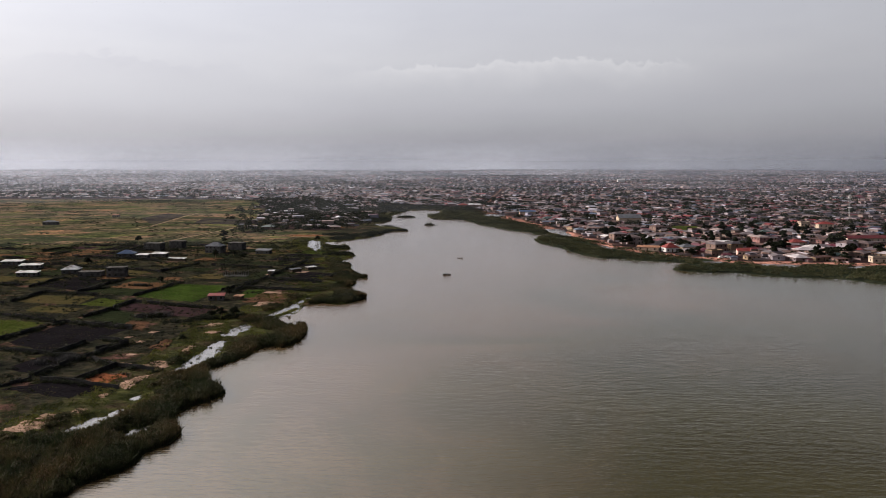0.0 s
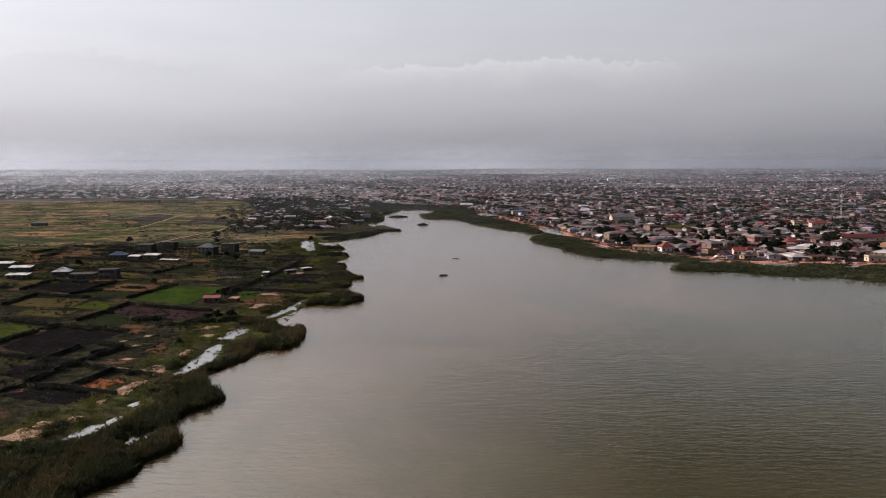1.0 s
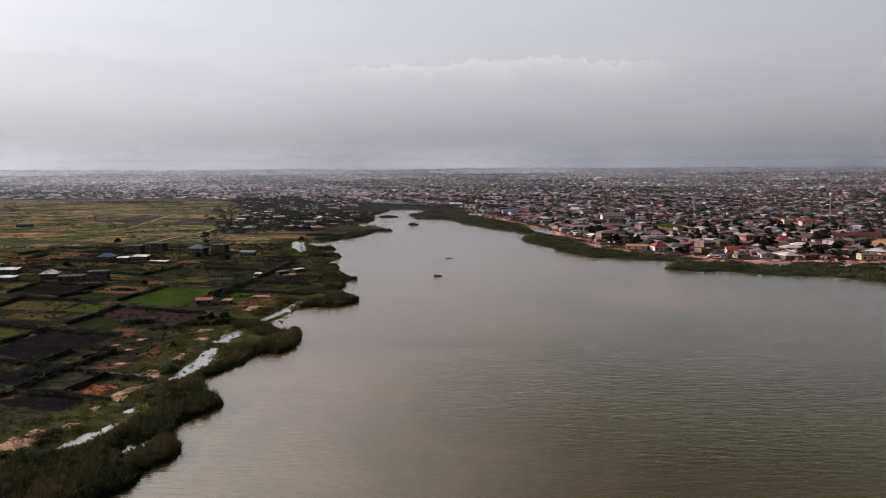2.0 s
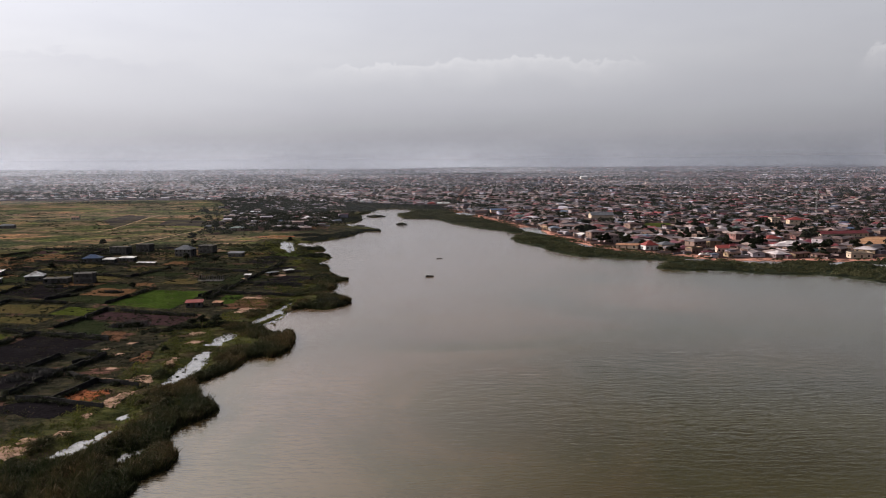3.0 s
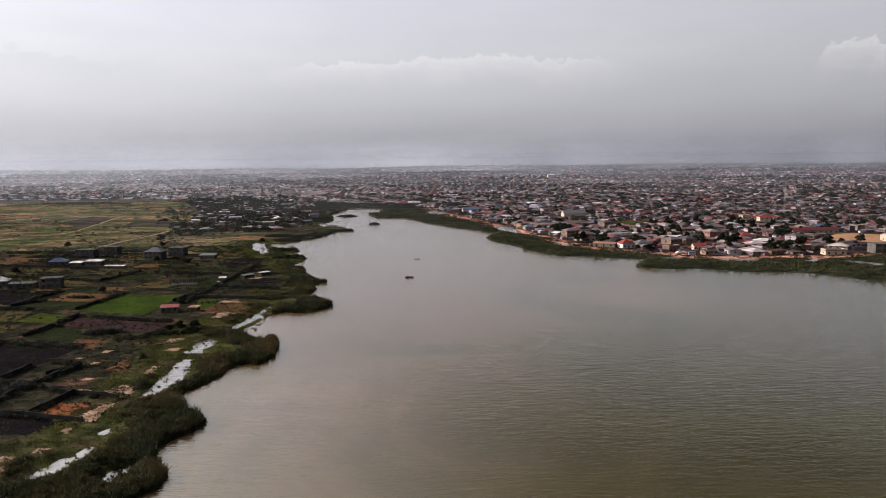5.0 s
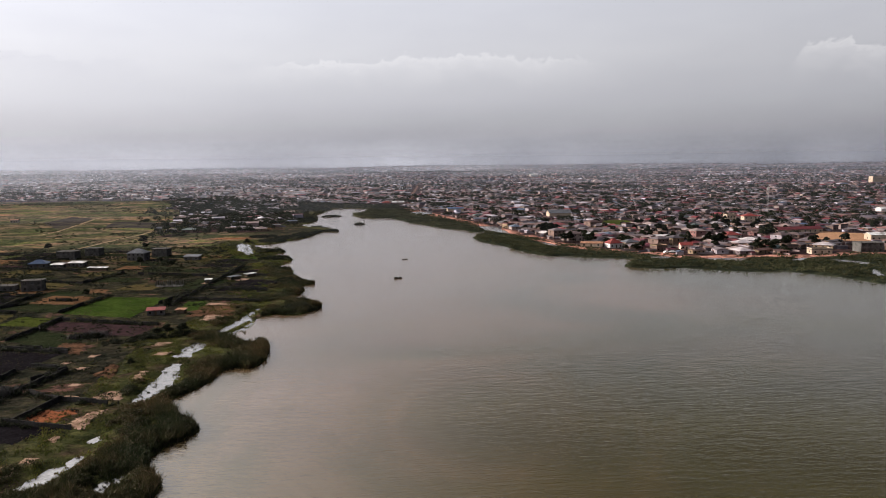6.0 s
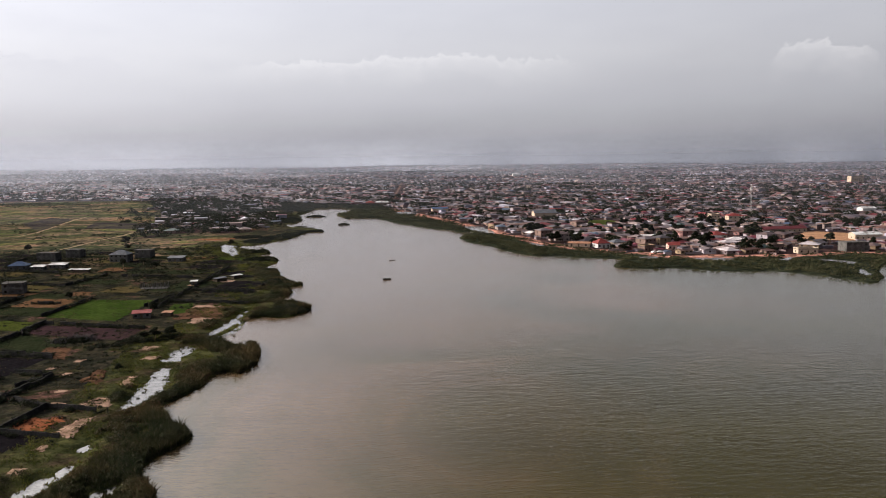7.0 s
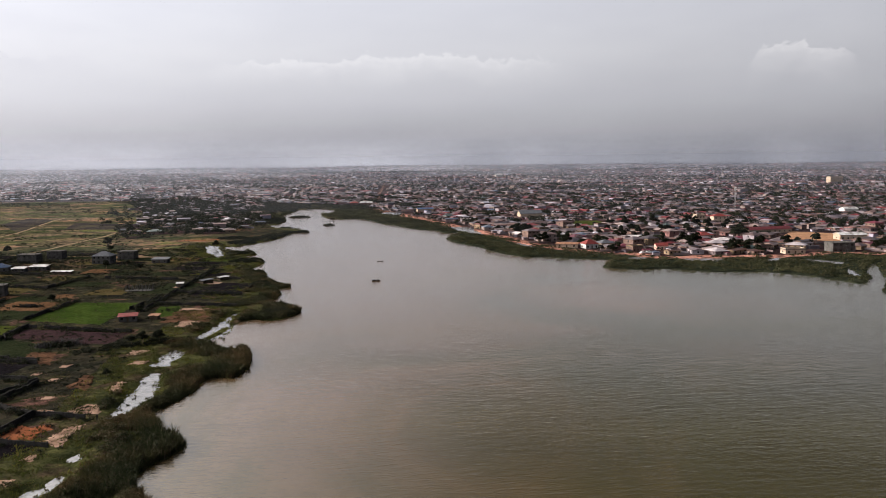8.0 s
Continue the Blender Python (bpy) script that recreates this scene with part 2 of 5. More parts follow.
PLOT = {
    "green": material("sown_green", [(0.3, (0.0190, 0.0350, 0.0075)), (0.7, (0.0370, 0.0560, 0.0125))], 0.07, 0.9, 0.9, bump=0.6, fine_amount=0.5),
    "bright": material("fresh_grass", [(0.3, (0.0300, 0.0400, 0.0090)), (0.7, (0.0520, 0.0610, 0.0150))], 0.07, 0.9, 0.9, bump=0.6, fine_amount=0.5),
    "olive": material("dry_olive_grass", [(0.3, (0.0382, 0.0382, 0.0149)), (0.7, (0.0731, 0.0544, 0.0252))], 0.07, 0.9, 0.9, bump=0.6, fine_amount=0.5),
    "orange": material("ochre_soil", [(0.3, (0.0833, 0.0442, 0.0241)), (0.7, (0.1190, 0.0688, 0.0367))], 0.15, 1.2, 0.95, bump=0.5),
    "dark": material("charred_soil", [(0.3, (0.0068, 0.0059, 0.0069)), (0.7, (0.0119, 0.0110, 0.0126))], 0.15, 1.0, 0.95, bump=0.6, fine_amount=0.5),
    "ash": material("ashy_soil", [(0.35, (0.024, 0.022, 0.023)), (0.5, (0.040, 0.034, 0.032)), (0.65, (0.060, 0.055, 0.034))], 0.05, 0.5, 0.95, bump=0.6, fine_amount=0.5),
    "purple": material("tilled_soil", [(0.3, (0.0229, 0.0145, 0.0172)), (0.7, (0.0433, 0.0255, 0.0264))], 0.15, 1.2, 0.95, bump=0.6, fine_amount=0.5),
    "dim": material("dim_grass", [(0.3, (0.0110, 0.0161, 0.0080)), (0.7, (0.0229, 0.0263, 0.0138))], 0.15, 1.2, 0.95, bump=0.6, fine_amount=0.5),
    "laterite": material("laterite", [(0.3, (0.150, 0.050, 0.023)), (0.7, (0.215, 0.085, 0.042))], 0.25, 1.5, 0.95, bump=0.5),
    "sand": material("pale_sand", [(0.3, (0.150, 0.094, 0.067)), (0.7, (0.35, 0.235, 0.175))], 0.4, 1.5, 0.95, bump=0.4),
    "ochre_sand": material("ochre_sand", [(0.3, (0.24, 0.13, 0.075)), (0.7, (0.34, 0.20, 0.12))], 0.08, 0.8, 0.95, bump=0.4),
    "clay": material("red_brown_clay", [(0.3, (0.050, 0.028, 0.018)), (0.7, (0.110, 0.060, 0.036))], 0.2, 1.1, 0.95, bump=0.5, fine_amount=0.5),
    "street": material("worn_red_street", [(0.3, (0.075, 0.045, 0.036)), (0.7, (0.12, 0.07, 0.055))], 0.2, 1.5, 0.95, bump=0.4),
    "track": material("dirt_track", [(0.3, (0.180, 0.128, 0.075)), (0.7, (0.270, 0.203, 0.135))], 0.2, 1.5, 0.95, bump=0.4),
}


# ---- outlines on the plan ----
NEAR_BANK = [(-260, -1200), (-130, -300), (-95, 60), (-78, 118), (-69.3, 137), (-68.9, 140.4), (-67.3, 145.2), (-64.4, 147.4), (-62.6, 151), (-62.4, 155), (-63.4, 159.8), (-61, 162),
             (-59, 167), (-58.9, 171.5), (-61.3, 176.9), (-63.4, 180), (-64.9, 185.3), (-63.8, 189.8), (-61.8, 194.5), (-59.4, 198.5), (-57.8, 203), (-59.9, 206.8), (-62.7, 210.4),
             (-65.4, 215), (-67.8, 219.5), (-69.6, 228.1), (-66.7, 233), (-64.2, 238.5), (-61.6, 246), (-62, 252), (-60.5, 255.8), (-57, 258), (-54, 256), (-51.6, 259.3), (-49.7, 266.7), (-49.4, 277),
             (-50.6, 288), (-52.2, 294), (-54.4, 296.6), (-55.3, 290), (-57, 288.5), (-59.4, 291.5), (-62.9, 296.8)]
MID_BANK = [(-66, 304), (-64.6, 310.8), (-61.6, 313.5), (-60, 322), (-60.6, 331), (-58.2, 338), (-52.8, 342.4), (-49.5, 338.4), (-44.3, 338), (-39.7, 344), (-36.3, 350.5), (-35.4, 355),
            (-37, 362), (-41.5, 370), (-49.8, 378), (-46.5, 392), (-45.2, 403), (-47.8, 408.4), (-46.4, 417), (-40.5, 421.5), (-44, 426.5), (-49.4, 440), (-55, 458), (-55.6, 472),
            (-58.6, 487), (-67, 489), (-61, 512), (-59.2, 526), (-63.4, 544), (-76, 557), (-68.5, 568), (-68, 577), (-73, 590), (-82, 595.5), (-91, 594)]
FAR_BANK = [(-94.5, 626), (-85, 624.5), (-77.9, 635.2), (-70.5, 650.4), (-58.7, 674.8), (-52.8, 703.4), (-46.4, 728.9), (-32, 728), (-36.7, 757), (-47.5, 780), (-63.5, 791),
            (-72.5, 818), (-60.2, 845), (-56.6, 875.4), (-61, 938.7), (-64.7, 969), (-55.9, 1008.7), (-46.7, 1076.7)]
HEAD_BANK = [(-24.5, 1095), (-2.5, 1075), (-3.1, 1003), (-21.3, 966), (-13.1, 914.6), (-1.3, 893), (22.9, 885.6), (32.4, 849), (36.8, 816.4), (49.3, 783.8), (57.9, 754.4), (67.1, 732.8),
             (80.2, 717), (81, 692), (88.5, 693), (96, 700), (87.6, 674), (81, 662), (74.6, 645), (76, 630), (76.4, 612), (81.6, 593.8), (87.6, 576.5), (89.9, 553.7), (96.3, 528.3),
             (103.7, 510.7), (117.8, 510), (126.2, 499.2), (138.9, 493), (152.5, 486), (143.5, 472), (136, 460), (133.4, 451.7), (139.2, 447.7)]
TOWN_BANK = [(149.6, 440.5), (160.6, 442.6), (171.8, 437.6), (182.5, 425.7), (196, 420.2), (211.9, 418.8), (220.2, 405.8), (226.5, 395.8), (230.2, 383), (231.3, 373), (233.4, 368.6),
             (240, 373), (252.9, 385.6), (260.6, 398.4), (269.7, 412), (284.2, 428), (294.7, 435.6), (280.6, 416.4), (266.8, 397), (255.1, 379), (228, 348), (222, 338), (262, 250),
             (300, 0), (320, -1200)]
LAKE = np.array(NEAR_BANK + MID_BANK + FAR_BANK + HEAD_BANK + TOWN_BANK, float)
POOL_A = [(-80, 223.5), (-79, 231), (-78.9, 242.3), (-78.2, 254), (-78.6, 262.3), (-77.4, 266), (-74.8, 265.3), (-74.4, 256.7), (-72.6, 248.5), (-71.9, 242), (-74.2, 235), (-76.3, 227)]
POOL_B = [(-79.6, 276.5), (-78, 279), (-78.6, 285.1), (-77.2, 290.8), (-75, 294.5), (-72, 291.5), (-71.5, 286.6), (-73.4, 282), (-73.8, 274), (-76.3, 271.7)]
POOLS = [np.array(p, float) for p in (
    POOL_A, POOL_B,
    [(-72, 308.5), (-71, 314.9), (-69.3, 320.2), (-67, 330.5), (-65.3, 338), (-63.2, 353), (-61.2, 356), (-61.8, 348), (-63, 338), (-61, 333), (-60.6, 322), (-62.2, 313.8), (-66, 308), (-69, 306)],
    [(-87.6, 171.5), (-85.5, 176), (-84, 181.5), (-81.4, 184.3), (-80.3, 189), (-79.4, 191), (-78.4, 187), (-79.8, 182.6), (-81, 177.6), (-83, 172.6)],
    [(-71.2, 170), (-70.8, 174.2), (-69.4, 175.8), (-67.5, 176), (-67.8, 173.4), (-69.2, 168.8)],
    [(-81.2, 195.2), (-81.2, 199), (-79.8, 200.8), (-79, 197.6)],
    [(-108, 619), (-107.8, 643), (-98.6, 630), (-94.2, 610), (-89.5, 572), (-89.8, 549), (-97, 572), (-103, 585)],
    [(99, 757), (115.3, 752), (113.5, 714), (113.6, 690), (112.6, 667), (105.5, 681), (98, 706)], [(51, 985), (65, 1004), (79, 966), (66, 938), (52, 953)],
    [(121.8, 601), (126, 575), (122.8, 566), (119.2, 584)], [(166, 496), (177.6, 496), (171.4, 479), (164, 484)], [(196.6, 482), (208.5, 482.5), (219.4, 476.6), (210.4, 463.6), (194.6, 470.7)],
    [(238, 463), (262, 476), (245, 457.6)], [(263, 463), (275, 455), (279.4, 442), (269, 436), (262.6, 448.7)], [(263.8, 419), (252, 394), (247.6, 392), (253, 405)])]
GRASS_ISLET = np.array([(-68.6, 309.4), (-67.4, 315), (-65, 323), (-62.6, 329.6), (-61.4, 328), (-62.4, 319.5), (-64.4, 313), (-66.6, 309)], float)
ISLANDS = [(-44, 933, 12, 7), (-14, 808, 6, 5), (-8.6, 896, 3, 5)]
SHORE_TRACK = [(40, 1120), (70, 960), (79, 901), (93, 836), (108, 743), (116, 679), (126, 624), (130, 585), (145, 545), (160, 522), (180, 505), (187, 487), (222, 486), (260, 478), (300, 486),
               (332, 472), (420, 445), (700, 330)]
TOWN = np.array(SHORE_TRACK + [(5200, 300), (5200, 5200), (-5200, 5200), (-5200, 1500), (-700, 1440), (-330, 1420), (-200, 1330), (-100, 1260), (-20, 1180)], float)
HAMLET = np.array([(-170, 712), (-95, 742), (-78, 830), (-85, 960), (-110, 1250), (-300, 1430), (-265, 1120), (-200, 870)], float)
LAND = 0.6


def signed(p, poly):
    """Distance of points from a closed outline, negative inside."""
    p = np.asarray(p, float)
    best, inside = np.full(len(p), 1e18), np.zeros(len(p), bool)
    for a, b in zip(poly, np.roll(poly, -1, 0)):
        d = b - a
        t = np.clip(((p - a) @ d) / max(d @ d, 1e-9), 0, 1)
        best = np.minimum(best, ((p - a - t[:, None] * d) ** 2).sum(1))
        hit = (a[1] > p[:, 1]) != (b[1] > p[:, 1])
        if abs(d[1]) > 1e-9:
            inside ^= hit & (p[:, 0] < a[0] + (p[:, 1] - a[1]) * d[0] / d[1])
    return np.where(inside, -1, 1) * np.sqrt(best)


def wobble(p, size, seed=0.0):
    """Cheap smooth noise of about -1 to 1 over the plan, from a few turned waves."""
    x, y = p[:, 0] / size, p[:, 1] / size
    out = np.zeros(len(p))
    for k, (a, f, ph) in enumerate(((0.3, 1.0, 0.4), (1.4, 1.37, 2.1), (2.5, 1.9, 4.4), (0.9, 2.6, 1.2), (2.0, 3.7, 5.3))):
        out += np.sin((x * math.cos(a) + y * math.sin(a)) * f * 2 * math.pi + ph + seed * (k + 1)) / (1 + 0.5 * k)
    return out / 2.2


class Raster:
    """A distance sampled once over the plan near the lake, read back between its samples."""

    def __init__(self, rule, x0=-340.0, y0=100.0, step=2.0, nx=395, ny=676):
        self.rule, self.x0, self.y0, self.step, self.nx, self.ny = rule, x0, y0, step, nx, ny
        gx, gy = np.meshgrid(x0 + step * np.arange(nx), y0 + step * np.arange(ny))
        self.values = rule(np.c_[gx.ravel(), gy.ravel()]).reshape(ny, nx)

    def __call__(self, p):
        p = np.asarray(p, float)
        u, v = (p[:, 0] - self.x0) / self.step, (p[:, 1] - self.y0) / self.step
        ok = (u >= 0) & (v >= 0) & (u < self.nx - 1) & (v < self.ny - 1)
        out = np.empty(len(p))
        if not ok.all():
            out[~ok] = self.rule(p[~ok])
        i, j = u[ok].astype(int), v[ok].astype(int)
        a, b, g = u[ok] - i, v[ok] - j, self.values
        out[ok] = (g[j, i] * (1 - a) + g[j, i + 1] * a) * (1 - b) + (g[j + 1, i] * (1 - a) + g[j + 1, i + 1] * a) * b
        return out


lake_gap = Raster(lambda p: signed(p, LAKE))
town_gap = Raster(lambda p: signed(p, TOWN))


def water_gap(p):
    """Distance to the nearest water's edge: positive on land."""
    p = np.asarray(p, float)
    d = lake_gap(p) + 0.35 * wobble(p, 14) + 0.4 * wobble(p, 4, 2.0)
    for cx, cy, rx, ry in ISLANDS:
        d = np.maximum(d, (1 - np.hypot((p[:, 0] - cx) / rx, (p[:, 1] - cy) / ry)) * min(rx, ry))
    for pool in POOLS:
        near = ((p > pool.min(0) - 14) & (p < pool.max(0) + 14)).all(1)
        if near.any():
            d[near] = np.minimum(d[near], signed(p[near], pool) + (0.5 if pool[0, 1] < 450 else 2.2) * wobble(p[near], 11, 1.0) + 1.0 * wobble(p[near], 4.5, 3.0))
    near = (np.abs(p[:, 0] + 65) < 12) & (np.abs(p[:, 1] - 319) < 18)
    if near.any():
        d[near] = np.maximum(d[near], -signed(p[near], GRASS_ISLET) * 0.8)
    return d


def pool_gap(p):
    """Distance to the nearest pool, up to 14 m."""
    d = np.full(len(p), 14.0)
    for pool in POOLS:
        near = ((p > pool.min(0) - 14) & (p < pool.max(0) + 14)).all(1)
        if near.any():
            d[near] = np.minimum(d[near], signed(p[near], pool))
    return d


def smooth(a, b, v):
    t = np.clip((v - a) / (b - a), 0, 1)
    return t * t * (3 - 2 * t)


def rise(p):
    """The far ground climbs gently to the foot of the hills."""
    return 42 * smooth(2400, 4900, np.hypot(p[:, 0], p[:, 1])) + 16 * np.exp(-((p[:, 0] - 250) / 500) ** 2 - ((p[:, 1] - 2900) / 350) ** 2)


def terrain(p):
    gap = water_gap(p)
    return np.where(gap > 0, np.minimum(LAND, gap * 0.22), np.maximum(-1.6, gap * 0.3)) + rise(p)


# ---- builders ----
def link_mesh(name, verts, faces, mats, index=None, smooth_shade=False, parent=None):
    me = bpy.data.meshes.new(name)
    me.from_pydata(np.asarray(verts).tolist(), [], faces.tolist() if isinstance(faces, np.ndarray) else faces)
    for m in mats:
        me.materials.append(m)
    if index is not None:
        me.polygons.foreach_set("material_index", np.asarray(index, np.int32))
    if smooth_shade:
        me.polygons.foreach_set("use_smooth", np.ones(len(me.polygons), bool))
    me.update()
    ob = new(name, me)
    if parent:
        ob.parent = parent
    return ob


def part(name, bm, mat, parent, label=""):
    """Links a bmesh as one part under its thing."""
    me = bpy.data.meshes.new(name)
    bm.to_mesh(me)
    bm.free()
    me.materials.append(mat)
    ob = new(name, me)
    ob.parent = parent
    if label:
        ob["label"] = label
    return ob


def box(bm, x0, y0, z0, x1, y1, z1):
    vs = [bm.verts.new((x, y, z)) for z in (z0, z1) for y in (y0, y1) for x in (x0, x1)]
    for f in ((0, 2, 3, 1), (4, 5, 7, 6), (0, 1, 5, 4), (2, 6, 7, 3), (0, 4, 6, 2), (1, 3, 7, 5)):
        bm.faces.new([vs[i] for i in f])
    return bm


def boxes(*rows):
    bm = bmesh.new()
    for r in rows:
        box(bm, *r)
    return bm


def thing(name, m, label, category, group="", kind=""):
    ob = new(name)
    ob.empty_display_size = 0.5
    ob.matrix_world = m
    return tagged(ob, label, category, group, kind)


# ---- ground and water ----
def steps(fine0, fine1, step, far, grow=1.18):
    out, v, s = list(np.arange(fine0, fine1 + 0.1, step)), fine1, step
    while v < far:
        s = min(s * grow, 130)
        v += s
        out.append(v)
    v, s = fine0, step
    while v > -far:
        s = min(s * grow, 130)
        v -= s
        out.insert(0, v)
    return np.array(out)


def build_ground():
    xs, ys = steps(-200, 300, 2.5, 4950), steps(130, 640, 1.8, 4950, 1.05)
    xs = np.r_[xs[xs < -116], np.arange(-116, -34, 1.1), xs[xs > -34]]
    gx, gy = np.meshgrid(xs, ys)
    p = np.c_[gx.ravel(), gy.ravel()]
    z = terrain(p)
    w = len(xs)
    i = (np.arange(len(ys) - 1)[:, None] * w + np.arange(w - 1)).ravel()
    ob = link_mesh("ground", np.c_[p, z], np.c_[i, i + 1, i + 1 + w, i + w], [ground_material()], smooth_shade=True)
    town = np.minimum(town_gap(p), signed(p, HAMLET) + 26 * wobble(p, 70, 1.0) + 8)
    shore = np.abs(town_gap(p) - 2) + np.where(p[:, 0] > 20, 0, 500)
    masks = {"town": 1 - smooth(-4, 8, town), "sand": 1 - smooth(3, 8, shore + 3 * wobble(p, 30)),
             "plain": smooth(470, 640, p[:, 1] + 30 * wobble(p, 150)) * smooth(-80, -130, p[:, 0]),
             "wet": (1 - smooth(4, 26, water_gap(p))) * smooth(20, -20, p[:, 0]), "belt": (1 - smooth(40, 60, lake_gap(p))) * smooth(-20, 20, p[:, 0])}
    for key, v in masks.items():
        at = ob.data.attributes.new(key, "FLOAT", "POINT")
        at.data.foreach_set("value", v.astype(np.float32))
    tagged(ob, "flat lakeside ground of grass, marsh and bare red soil", "ground", kind="structure")


def ground_material():
    m = bpy.data.materials.new("ground")
    m.use_nodes = True
    m.node_tree.nodes.clear()
    n = Nodes(m.node_tree)
    co = n.add("ShaderNodeTexCoord").outputs["Object"]
    a, b, c = n.noise(co, 0.012, 6, 0.6), n.noise(co, 0.06, 6, 0.65, 0.5), n.noise(co, 0.9, 5, 0.7)
    long = n.noise(n.scaled(co, (0.008, 0.014, 1)), 1.0, 7, 0.66, 0.8)

    def mask(key):
        return n.add("ShaderNodeAttribute", attribute=key).outputs["Fac"]

    field = n.ramp(b, [(0.30, (0.009, 0.009, 0.007)), (0.42, (0.016, 0.017, 0.009)), (0.50, (0.027, 0.024, 0.013)), (0.57, (0.026, 0.028, 0.010)), (0.62, (0.080, 0.043, 0.027)), (0.70, (0.021, 0.023, 0.010))])
    plain = n.ramp(long, [(0.30, (0.040, 0.056, 0.014)), (0.40, (0.088, 0.096, 0.028)), (0.47, (0.150, 0.098, 0.056)), (0.52, (0.096, 0.084, 0.036)), (0.58, (0.046, 0.062, 0.017)), (0.68, (0.120, 0.080, 0.046))])
    plain = n.mix(1.0, plain, n.ramp(a, [(0.35, (0.6, 0.68, 0.62)), (0.5, (1.0, 1.0, 1.0)), (0.65, (1.5, 1.2, 1.1))]), "MULTIPLY")
    scrub = n.noise(n.scaled(co, (0.055, 0.11, 1)), 1.0, 6, 0.7, 0.4)
    plain = n.mix(1.0, plain, n.ramp(scrub, [(0.36, (0.45, 0.52, 0.5)), (0.48, (0.92, 0.95, 0.9)), (0.62, (1.35, 1.25, 1.15))]), "MULTIPLY")
    plain = n.mix(n.ramp(b, [(0.50, (0, 0, 0)), (0.60, (0.8, 0.8, 0.8))]), plain, (0.026, 0.030, 0.013))
    plain = n.mix(n.ramp(n.noise(n.scaled(co, (0.010, 0.03, 1)), 1.0, 5, 0.6), [(0.51, (0, 0, 0)), (0.60, (0.85, 0.85, 0.85))]), plain, (0.030, 0.036, 0.015))
    town = n.ramp(b, [(0.35, (0.0180, 0.0140, 0.0120)), (0.5, (0.0480, 0.0280, 0.0200)), (0.62, (0.0130, 0.0140, 0.0100))])
    wet = n.ramp(b, [(0.35, (0.022, 0.025, 0.009)), (0.5, (0.046, 0.049, 0.014)), (0.62, (0.050, 0.037, 0.018))])
    sand = n.ramp(c, [(0.3, (0.30, 0.13, 0.07)), (0.7, (0.42, 0.22, 0.13))])
    colour = n.mix(mask("plain"), field, plain)
    colour = n.mix(mask("wet"), colour, wet)
    colour = n.mix(mask("belt"), colour, n.ramp(b, [(0.35, (0.012, 0.015, 0.008)), (0.6, (0.026, 0.030, 0.014))]))
    colour = n.mix(mask("town"), colour, town)
    colour = n.mix(n.math("MULTIPLY", mask("sand"), n.ramp(b, [(0.38, (0, 0, 0)), (0.5, (1, 1, 1))])), colour, sand)
    mottle = n.noise(co, 0.24, 5, 0.68, 0.5)
    colour = n.mix(1.0, colour, n.ramp(mottle, [(0.34, (0.52, 0.56, 0.56)), (0.5, (0.95, 0.97, 0.95)), (0.64, (1.75, 1.62, 1.5))]), "MULTIPLY")
    colour = n.mix(1.0, colour, n.ramp(c, [(0.3, grey(0.6)), (0.7, grey(1.4))]), "MULTIPLY")
    # extra blue in the ground colour stands in for bluish airlight
    colour = n.mix(1.0, colour, (1.0, 1.0, 1.38), "MULTIPLY")
    fine = n.noise(co, 3.2, 4, 0.7)
    colour = n.mix(1.0, colour, n.ramp(fine, [(0.32, grey(0.72)), (0.68, grey(1.28))]), "MULTIPLY")
    bump = n.add("ShaderNodeBump", {"Height": c, "Strength": 0.7, "Distance": 0.3}).outputs[0]
    s = n.add("ShaderNodeBsdfPrincipled", {"Base Color": colour, "Roughness": 0.95, "Specular IOR Level": 0.0, "Normal": bump})
    n.add("ShaderNodeOutputMaterial", {"Surface": s.outputs[0]})
    return m


